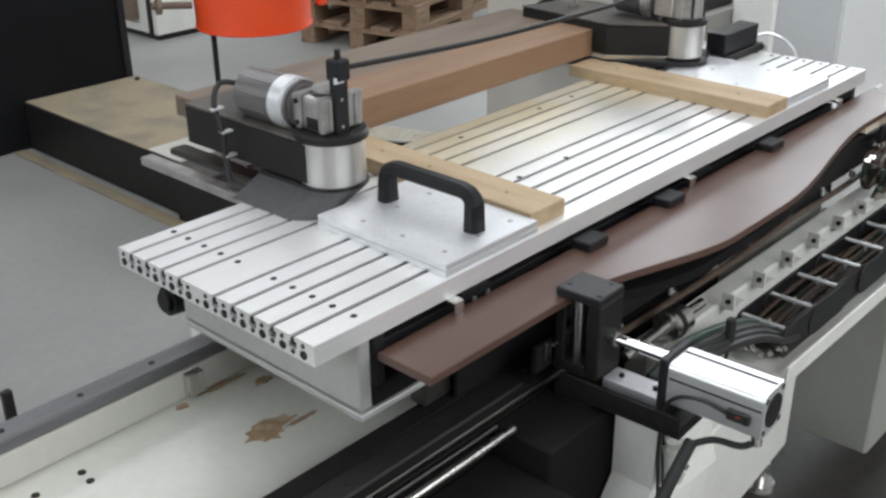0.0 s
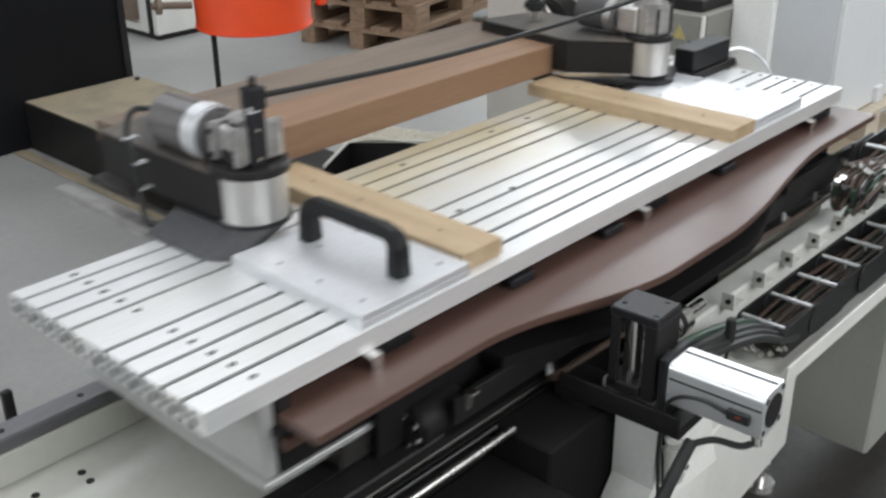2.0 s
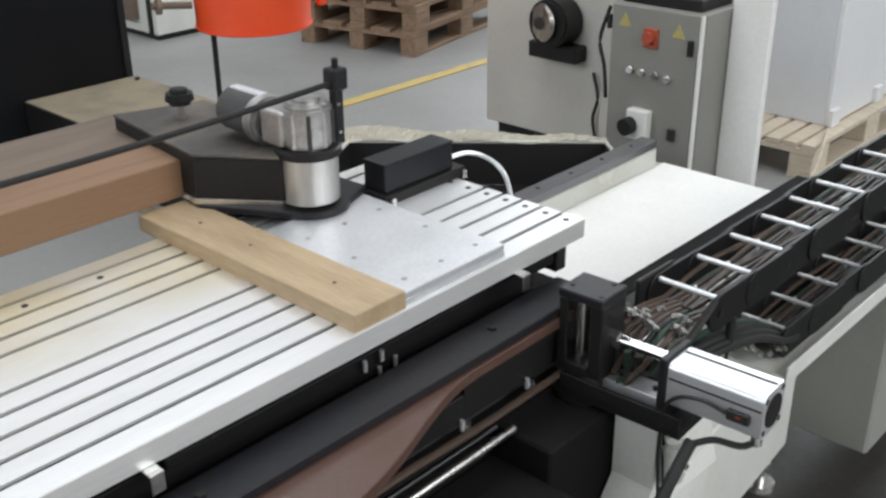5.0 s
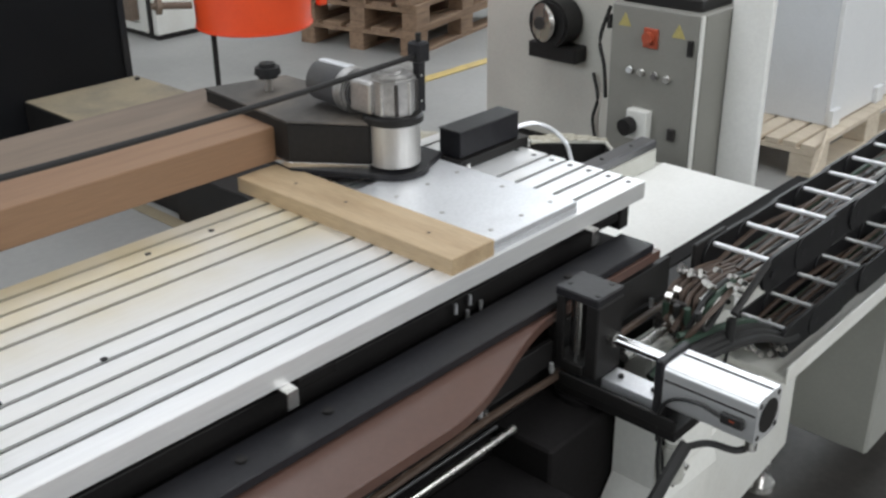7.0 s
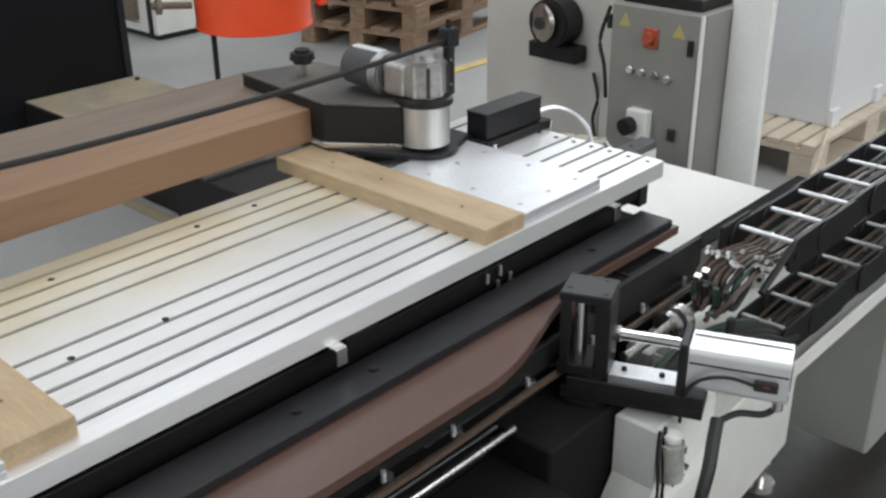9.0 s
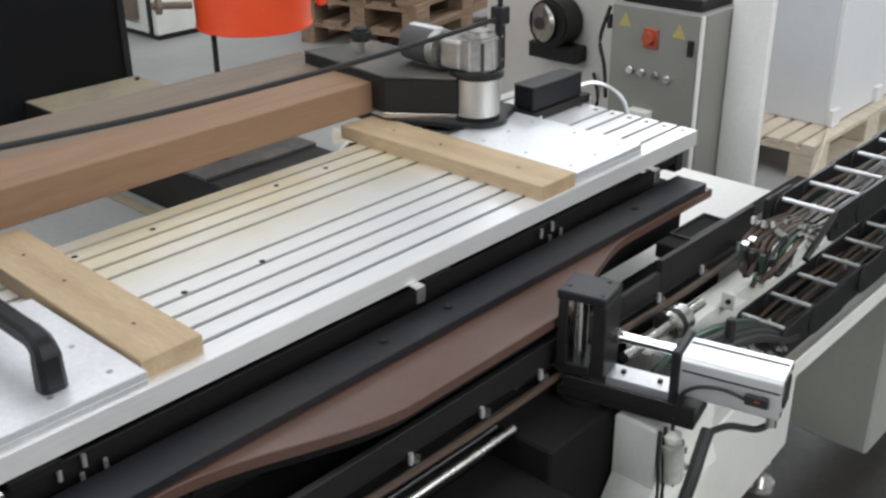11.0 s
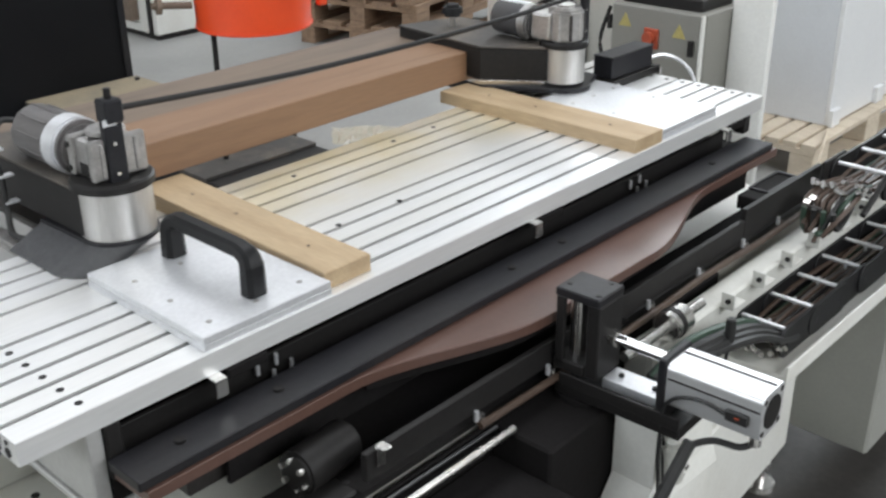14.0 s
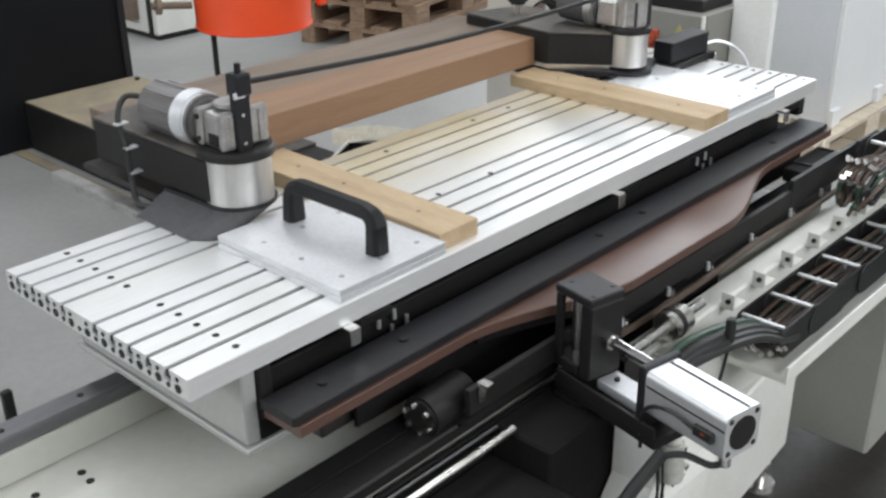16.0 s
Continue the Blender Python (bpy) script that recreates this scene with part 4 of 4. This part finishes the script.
def chain_tail(c):
    """Cables leaving the moving end of the chain, with bright fittings."""
    z = H - 0.08
    rnd = random.Random(3)
    for i in range(8):
        yy = -0.20 + 0.011 * i
        m = (BROWNCABLE, GREEN, RUBBER, BROWNCABLE)[i % 4] if i < 5 else BROWNCABLE
        part("cable", pipe([(1.25, yy, z - 0.03), (1.18, yy + 0.004, z - 0.022), (1.135, yy + 0.010 + 0.001 * i, z - 0.040), (1.112 + rnd.uniform(-0.022, 0.02), yy * 0.8 - 0.02, z - 0.062 + rnd.uniform(-0.02, 0.015)), (1.085 + rnd.uniform(-0.012, 0.02), yy * 0.55 - 0.055, z - 0.092 + rnd.uniform(-0.022, 0.018))], 0.0048, 6, steps=4), m, c, smooth=True)
    for i in range(16):
        x, yy = 1.17 + rnd.uniform(-0.03, 0.035), -0.21 + 0.007 * i
        part("cable_gland", tube((x, yy, z - 0.022), (x - 0.012, yy + 0.004, z - 0.014), 0.0048, seg=8), STEEL, c)
    part("anchor_plate", box(1.20, 1.30, -0.108, -0.100, z - 0.06, z + 0.012, 0.002), BLACK, c)
    part("strain_bar", tube((1.235, -0.216, z + 0.002), (1.14, -0.214, z - 0.05), 0.006, seg=10), BLACK, c)
    for k in range(4):
        y, sag = -0.185 + 0.022 * k, (0.0, 0.016, 0.006, 0.022)[k]
        part("cable", pipe([(1.17, y, z - 0.028), (1.14, y - 0.004, z - 0.050 - sag), (1.120 + 0.5 * sag, y + 0.004, z - 0.080 - sag), (1.106, y * 0.9 - 0.01, z - 0.068 - 0.5 * sag), (1.100, y * 0.85 - 0.018, z - 0.045)], 0.0055, 8, steps=4), (RUBBER, GREEN, RUBBER, GREEN)[k], c, smooth=True)
    part("cable_clamp", box(1.104, 1.112, -0.150, -0.112, z - 0.052, z - 0.042, 0.002), SHADOWSTEEL, c, "dull metal cable clamp")
    for x in (1.105, 1.13):
        part("bright_nut", tube((x, -0.128, z - 0.04), (x, -0.116, z - 0.04), 0.009, seg=6), STEEL, c)


chain_tail(UPCHAIN)
LOWCHAIN = chain("cable_chain", 1.56, 12, -0.205, -0.115, H - 0.26, "black cable chain lying in a pale tray")


def tray():
    t = thing("chain_tray", (2.1, -0.2, H - 0.33), "pale sheet steel tray under the cable chain", "cable tray")
    part("tray_floor", box(1.50, 2.9, -0.235, -0.116, H - 0.330, H - 0.316, 0.002), WHITE, t)
    part("tray_lip", box(1.50, 2.9, -0.240, -0.2355, H - 0.330, H - 0.296, 0.001), WHITE, t)
    rnd = random.Random(9)
    for i in range(20):
        x, y = 1.55 + rnd.uniform(-0.05, 0.05), -0.21 + 0.005 * i
        part("cable_gland", tube((x, y, H - 0.290), (x - 0.012, y + 0.003, H - 0.278), 0.0048, seg=8), STEEL, t)
    for i in range(7):
        y, dz = -0.205 + 0.012 * i, 0.007 * (i % 3)
        part("cable", pipe([(1.60, y, H - 0.290), (1.54, y, H - 0.272 + dz), (1.45, -0.205 + 0.008 * i, H - 0.228 + dz), (1.34, -0.205 + 0.007 * i, H - 0.196 + dz), (1.25, -0.196 + 0.006 * i, H - 0.188 + dz), (1.19, -0.178 + 0.004 * i, H - 0.205)], 0.0075, 8, steps=4), GREEN if i == 5 else RUBBER, t, smooth=True)



tray()


# ---- behind the machine ----
def control_cabinet():
    c = thing("control_cabinet", (2.7, 0.73, 0), "grey control cabinet with red main switch and push buttons", "control cabinet")
    part("pedestal", box(2.66, 2.80, 0.62, 0.84, 0.0, 0.32, 0.004), CABINET, c)
    part("body", box(2.615, 2.82, 0.576, 0.886, 0.32, H + 0.0, 0.004), CABINET, c)
    d = part("door", box(2.600, 2.6148, 0.588, 0.880, 0.325, H - 0.004, 0.003), CABINET, c, "grey-beige cabinet door")
    part("door_trim", box(2.598, 2.6145, 0.580, 0.587, 0.325, H - 0.004, 0.001), WHITE, d)

    def at(px, pz):
        return 0.588 + px, H + pz
    for i, (dy, dz) in enumerate(((0.215, -0.190), (0.175, -0.193), (0.130, -0.196), (0.088, -0.199))):
        y, z = at(dy, dz)
        b = part("push_button", tube((2.590, y, z), (2.600, y, z), 0.013, seg=18, bev=0.002), STEEL, d, "small panel button", smooth=True)
        part("button_cap", tube((2.584, y, z), (2.590, y, z), 0.009, seg=16), (ALU_PLATE, STEEL, MOTORBROWN, CAST)[i], b)
    y, z = at(0.155, -0.085)
    sw = part("main_switch", box(2.592, 2.600, y - 0.026, y + 0.022, z - 0.032, z + 0.026, 0.002), RED, d, "orange-red main switch")
    part("knob", tube((2.575, y, z), (2.592, y, z), 0.018, seg=18, bev=0.002), RED, sw, smooth=True)
    for dy in (0.065, 0.245):
        y, z = at(dy, -0.045 - (0.01 if dy < 0.1 else 0.0))
        part("warning_sign", prism([(y - 0.022, z - 0.02), (y + 0.022, z - 0.02), (y, z + 0.02)], 0, 0.001, 0), SIGN, d, "faded yellow warning triangle")
        ob = d.children[-1]
        ob.data.transform(Matrix.Translation(BASE["control_cabinet"]))
        ob.data.transform(Matrix(((0, 0, -1, 2.5995), (1, 0, 0, 0), (0, 1, 0, 0), (0, 0, 0, 1))))
        ob.data.transform(Matrix.Translation(-BASE["control_cabinet"]))
    y, z = at(0.165, -0.345)
    so = part("socket_box", box(2.565, 2.600, y - 0.035, y + 0.035, z - 0.045, z + 0.045, 0.005, seg=2), WHITE, d, "white socket box")
    part("socket_mouth", tube((2.535, y + 0.022, z - 0.005), (2.566, y + 0.018, z - 0.002), 0.026, seg=22), BLACK, so, smooth=True)
    y, z = at(0.060, -0.36)
    part("lock", box(2.588, 2.600, y - 0.012, y + 0.012, z - 0.018, z + 0.018, 0.002), SHADOWSTEEL, d)
    part("latch", box(2.588, 2.600, at(0.022, 0)[0] - 0.008, at(0.022, 0)[0] + 0.008, H - 0.12, H - 0.075, 0.002), BLACK, d)
    for z in (0.40, H - 0.06):
        part("hinge", box(2.592, 2.615, 0.880, 0.892, z - 0.02, z + 0.02, 0.002), BLACK, c)
    part("cable_entry", box(2.62, 2.80, 0.60, 0.86, H, H + 0.035, 0.004), BLACK, c, "black cable entries on top")
    part("side_cable", pipe([(2.62, 0.90, H - 0.02), (2.61, 0.925, H - 0.12), (2.61, 0.905, H - 0.2), (2.62, 0.90, H - 0.3)], 0.006), RUBBER, c, smooth=True)


control_cabinet()


def columns():
    a = thing("machine_column", (2.85, 0.51, 0), "tall cream painted steel machine column", "machine column")
    part("column", box(2.75, 2.775, 0.45, 0.574, 0, 2.3, 0.004), COLUMNPAINT, a)
    g = thing("neighbour_machine", (3.2, 1.35, 0), "grey painted machine with a round bright motor", "machine")
    part("panel", box(2.9, 3.5, 1.02, 1.62, 0.27, 1.5, 0.006), GREYPAINT, g)
    part("plinth", box(2.95, 3.5, 1.05, 1.60, 0.0, 0.27, 0.004), BLACK, g)
    part("edge_post", box(2.86, 2.898, 1.02, 1.08, 0.0, 1.5, 0.003), GREYPAINT, g)
    m = part("motor", tube((2.80, 1.27, H - 0.16), (2.90, 1.27, H - 0.16), 0.082, seg=30, bev=0.008), BLACK, g, "black motor housing", smooth=True)
    part("motor_face", tube((2.785, 1.285, H - 0.155), (2.80, 1.28, H - 0.155), 0.064, seg=30, bev=0.006), STEEL, m, "bright round motor face", smooth=True)
    part("hub", tube((2.775, 1.285, H - 0.155), (2.786, 1.285, H - 0.155), 0.022, seg=18), SHADOWSTEEL, m)
    part("motor_base", box(2.83, 2.899, 1.17, 1.37, H - 0.29, H - 0.235, 0.004), BLACK, g)
    part("cable_loom", pipe([(2.885, 1.13, H - 0.32), (2.875, 1.10, H - 0.40), (2.88, 1.12, H - 0.48), (2.885, 1.105, H - 0.56)], 0.006), RUBBER, g, "dark worn cable loom", smooth=True)


columns()


def dust_bin():
    b = thing("chip_bin", (1.95, 0.85, 0), "black sheet chip bin with a pale rim and plastic wrap", "bin")
    out = [(1.66, 1.12), (1.84, 1.22), (2.30, 0.68), (2.20, 0.56), (1.80, 0.58)]
    part("shell", prism(out, 0.0, H - 0.44, 0.003), BLACK, b)
    out2 = [((1.84, 1.22), (2.30, 0.68)), ((2.30, 0.68), (2.20, 0.56)), ((1.66, 1.12), (1.84, 1.22))]
    for p, q in out2:
        part("wall", prism([p, q, (q[0] + 0.012, q[1] + 0.012), (p[0] + 0.012, p[1] + 0.012)], H - 0.44, H - 0.315, 0), BLACK, b)
        part("rim", tube((*p, H - 0.312), (*q, H - 0.312), 0.005, seg=8), GREYPAINT, b, "thin grey rim")
    wr = random.Random(5)
    bm = bmesh.new()
    rows = []
    for i in range(61):
        t = i / 60
        wide = 0.013 * (1 - t) ** 0.7 + 0.003
        rows.append([bm.verts.new((1.80 + 0.50 * t + wide * j + wr.uniform(-0.004, 0.004), 1.245 - 0.575 * t + 1.1 * wide * j + wr.uniform(-0.004, 0.004), H - 0.316 + 0.012 * math.sin(0.5 * j + 9 * t) ** 2 + wr.uniform(-0.002, 0.003))) for j in range(7)])
    for a, c in zip(rows, rows[1:]):
        for j in range(6):
            bm.faces.new((a[j], a[j + 1], c[j + 1], c[j]))
    part("plastic_wrap", bm, FOIL, b, "crumpled yellowish plastic wrap")
    part("pale_sheet", box(1.86, 2.0, 0.585, 0.66, H - 0.439, H - 0.42, 0.003), ALU_PLATE, b)


dust_bin()


def far_machine():
    f = thing("far_cabinet", (3.6, 4.9, 0), "pale cream sheet cabinet on the far floor", "cabinet")
    part("body", box(3.40, 3.85, 4.62, 5.3, 0.03, 1.4, 0.006), WHITE, f)
    part("plinth", box(3.41, 3.84, 4.63, 5.29, 0.0, 0.03, 0.0), BLACK, f)
    part("edge_strip", box(3.39, 3.40, 4.66, 4.70, 0.03, 1.4, 0.001), BLACK, f)
    part("fitting", box(3.34, 3.399, 4.80, 4.90, 0.10, 0.30, 0.006), PLANK, f, "brown rusty fitting")


far_machine()


def black_enclosure():
    c = thing("low_cover", (2.2, 2.8, 0), "low black sheet cover with sawdust on top", "machine cover")
    part("shell", box(1.93, 2.48, 2.235, 3.37, 0.0, 0.208, 0.004), BLACK, c)
    part("dust", box(1.935, 2.475, 2.45, 3.365, 0.2082, 0.2125, 0.001), SAWDUST, c, "layer of yellowish sawdust")
    part("pale_dust", box(1.940, 2.474, 2.24, 2.449, 0.2082, 0.2120, 0.001), GREYPAINT, c, "pale grey dusty patch")
    n = thing("low_cover", (2.2, 2.0, 0), "short black cover piece with a dusty brown top", "machine cover")
    part("shell", box(1.90, 2.40, 1.78, 2.23, 0.0, 0.20, 0.004), BLACK, n)
    part("edge", box(1.898, 2.40, 2.03, 2.229, 0.2003, 0.212, 0.001), BLACK_DUST, n, "dusty brown top sheet")
    w = thing("black_panel", (2.1, 3.5, 0), "tall matt black sheet metal enclosure wall", "panel")
    part("panel", box(0.6, 2.46, 3.375, 3.45, 0.0, 2.2, 0.006), SHEETBLACK, w)
    part("corner_post", box(2.43, 2.462, 3.365, 3.374, 0.2, 2.2, 0.002), BLACK_OX, w)
    part("screw", tube((2.44, 3.30, 0.2128), (2.44, 3.30, 0.222), 0.012, seg=10), BLACK, c)


black_enclosure()


def orange_drum():
    d = thing("orange_drum", (2.06, 2.0, 0.21), "round orange-red drum on a thin black pole", "drum")
    x, y, z = 2.235, 2.125, 0.672
    part("shell", tube((x, y, z + 0.006), (x, y, z + 0.46), 0.200, 0.207, seg=56, bev=0.004), ORANGE, d, smooth=True)
    part("rolled_rim", tube((x, y, z), (x, y, z + 0.012), 0.205, seg=56, bev=0.005), ORANGE, d, smooth=True)
    part("pole", tube((2.070, 2.142, 0.2125), (2.070, 2.142, z), 0.0095, seg=12), BLACK, d, "thin black pole")
    part("side_pipe", tube((x - 0.205, y + 0.07, z + 0.09), (x - 0.33, y + 0.12, z + 0.10), 0.012, seg=12), PLANK, d, "brown side fitting")
    part("side_flange", tube((x - 0.30, y + 0.108, z + 0.098), (x - 0.315, y + 0.114, z + 0.099), 0.03, seg=16), PLANK, d)
    part("lug", box(x + 0.165, x + 0.20, y - 0.165, y - 0.14, z + 0.06, z + 0.085, 0.003), ORANGE, d)


orange_drum()


def pallet(base, turn, material, label, lx=1.2, ly=0.8, slats=5, along="x", group="stacked pallets"):
    """A wooden pallet: top boards, cross boards, nine blocks and bottom boards; its origin is a lower corner."""
    p = thing("pallet", (0, 0, 0), label, "pallet", group)
    w = (ly - 0.001) / slats * 0.80 if along == "x" else (lx / slats) * 0.8
    first = None
    for i in range(slats):
        if along == "x":
            y = (ly - w) * i / (slats - 1)
            bm = box(0, lx, y, y + w, 0.122, 0.144, 0.002)
        else:
            x = (lx - w) * i / (slats - 1)
            bm = box(x, x + w, 0, ly, 0.122, 0.144, 0.002)
        part("top_board", bm, material, p)
    for i in range(3):
        if along == "x":
            x = (lx - 0.145) * i / 2
            part("cross_board", box(x, x + 0.145, 0, ly, 0.100, 0.1215, 0.002), material, p)
        else:
            y = (ly - 0.1) * i / 2
            part("cross_board", box(0, lx, y, y + 0.1, 0.100, 0.1215, 0.002), material, p)
        for j in range(3):
            x, y = (lx - 0.145) * i / 2, (ly - 0.10) * j / 2
            part("block", box(x + 0.001, x + 0.144, y + 0.001, y + 0.099, 0.0225, 0.0995, 0.003), material, p)
        y = (ly - 0.10) * i / 2
        part("bottom_board", box(0, lx, y, y + 0.1, 0.0, 0.022, 0.002), material, p)
    p.matrix_world = pose(*base, 0, 0, turn)
    return p


first_pallet = pallet((4.12, 3.175, 0.0), 12, PALLETWOOD, "brown weathered wooden pallet in a stack")
for i, (dx, dy, a) in enumerate(((0.01, -0.01, 12.8), (-0.02, 0.01, 11.4), (0.01, 0.02, 12.4))):
    copy_thing(first_pallet, pose(4.12 + dx, 3.175 + dy, 0.1445 * (i + 1), 0, 0, a))
pallet((3.765, 0.685, 0.0), 0.5, PALEPALLET, "pale fresh wooden pallet under a white crate", slats=11, group="single pallet")


def crate():
    c = thing("white_crate", (4.5, 1.1, 0.145), "tall white and grey laminate cabinet standing on a pallet", "crate")
    part("front_panel", box(4.03, 4.05, 0.772, 1.46, 0.1455, 1.7, 0.002), CRATE_GREY, c, "grey front panel")
    part("side_panel", box(4.03, 4.90, 0.752, 0.7715, 0.1455, 1.7, 0.002), CRATE, c, "white side panel")
    part("body", box(4.051, 4.90, 0.772, 1.46, 0.1455, 1.69, 0.002), CRATE, c)
    for x in (4.03, 4.48):
        part("corner_foot", box(x - 0.012, x + 0.06, 0.730, 0.7515, 0.1455, 0.215, 0.002), CRATE, c)
    s = thing("strap", (3.75, 0.66, 0.0), "pale packing strap hanging off the pallet", "strap")
    part("band", pipe([(3.95, 0.72, 0.150), (3.80, 0.668, 0.150), (3.70, 0.64, 0.09), (3.62, 0.66, 0.012), (3.5, 0.72, 0.008)], 0.006), PALEPALLET, s)


crate()


def rail_stop():
    r = thing("rail_end_knob", (1.02, 0.56, 0), "white post with a black oval knob behind the bed", "machine stop")
    part("post", box(0.885, 0.915, 0.575, 0.605, 0.0, H - 0.165, 0.003), WHITE, r)
    part("knob", tube((0.825, 0.580, H - 0.190), (0.865, 0.580, H - 0.194), 0.026, seg=24, bev=0.008), PLASTIC, r, "black oval knob", smooth=True)
    part("knob_arm", box(0.86, 0.886, 0.577, 0.590, H - 0.199, H - 0.187, 0.002), BLACK, r)
    g = thing("edge_bracket", (0.30, 0.52, 0.0), "small dark bracket standing beside the rail", "bracket")
    part("post", box(0.490, 0.505, 0.470, 0.482, 0.0, H - 0.165, 0.002), BLACK, g)


rail_stop()

# ---- what moves ----
TRACK = [
    (0.0, 1.137, 0.021), (0.5, 1.186, 0.020), (0.75, 1.199, 0.011), (1.0, 1.207, 0.001), (1.5, 1.197, 0.0), (1.65, 1.165, 0.0), (1.8, 1.087, 0.0), (2.0, 0.961, 0.001), (2.2, 0.783, 0.001),
    (2.4, 0.596, 0.001), (2.6, 0.414, 0.001), (2.8, 0.251, 0.0), (3.0, 0.109, 0.0), (3.2, 0.032, 0.0), (3.4, 0.003, 0.0), (3.5, 0.0, 0.0), (4.2, 0.0, 0.0), (4.7, 0.004, 0.001), (5.2, 0.035, 0.004),
    (6.0, 0.113, 0.014), (6.5, 0.165, 0.018), (7.0, 0.216, 0.019), (7.5, 0.249, 0.023), (8.0, 0.266, 0.028), (8.5, 0.282, 0.035), (9.0, 0.321, 0.048), (9.5, 0.368, 0.061), (10.25, 0.439, 0.077),
    (11.0, 0.510, 0.090), (11.5, 0.558, 0.094), (12.0, 0.606, 0.098), (12.5, 0.653, 0.101), (13.0, 0.702, 0.103), (13.5, 0.749, 0.103), (14.0, 0.798, 0.102), (14.5, 0.845, 0.098),
    (15.0, 0.894, 0.092), (15.5, 0.940, 0.083), (16.0, 0.990, 0.072)]
SLIDE = [(0.0, 0.0), (1.65, 0.0), (1.9, 0.015), (2.4, 0.085), (2.75, 0.20), (3.0, 0.255), (16.0, 0.255)]
EMERGE = [(0.0, 0.105), (1.65, 0.105), (1.9, 0.075), (2.2, 0.04), (2.6, 0.005), (2.8, 0.0), (16.0, 0.0)]
TURN = [(0.0, 2.6), (6.5, 2.4), (7.0, -0.4), (7.1, 2.6), (7.2, 10.0), (7.3, 17.5), (7.4, 22.5), (7.5, 25.4), (7.7, 27.0), (8.0, 27.4), (8.5, 26.0), (9.0, 22.6), (9.5, 19.2), (10.25, 15.5),
        (11.5, 12.3), (12.0, 10.8), (12.5, 9.1), (13.0, 6.6), (13.5, 3.4), (14.0, 1.9), (14.5, -1.0), (15.0, -3.6), (15.5, -7.6), (16.0, -11.9)]
BACK = [(0.0, 0.0), (0.7, 0.0), (1.0, -0.022), (1.2, -0.055), (1.4, -0.086), (1.5, -0.090), (3.3, -0.090), (3.5, -0.085), (4.0, -0.034), (4.2, -0.026), (4.9, -0.006), (6.0, 0.0), (16.0, 0.0)]


def between(rows, t):
    for a, b in zip(rows, rows[1:]):
        if a[0] <= t <= b[0]:
            k = (t - a[0]) / (b[0] - a[0])
            return [p + (q - p) * k for p, q in zip(a[1:], b[1:])]


def motions():
    for ob in MOVERS:
        b = BASE[ob.name]
        if ob in (UPPER, LOWER):
            continue
        walk(ob, [(t, pose(b.x + x, b.y + y, b.z)) for t, x, y in TRACK])
    b = BASE[UPPER.name]
    walk(UPPER, [(t, pose(b.x + x, b.y + y + between(SLIDE, t)[0], b.z)) for t, x, y in TRACK])
    b = BASE[LOWER.name]
    walk(LOWER, [(t, pose(b.x + x, b.y + y + between(EMERGE, t)[0], b.z)) for t, x, y in TRACK])
    b = BASE[UPCHAIN.name]
    walk(UPCHAIN, [(t, pose(b.x + 0.86 * x, b.y + 0.012 * x, b.z)) for t, x, y in TRACK])   # the chain trails a little while it unrolls
    b = BASE[OUTRIGGER.name]
    walk(OUTRIGGER, [(t, pose(b.x + x, b.y, b.z)) for t, x, y in TRACK])
    b = BASE[SWIVEL.name]
    walk(SWIVEL, [(t, pose(b.x, b.y, b.z, 0, 0, a)) for t, a in TURN])
    walk(BLOCK, [(t, pose(0, d, 0)) for t, d in BACK])


motions()
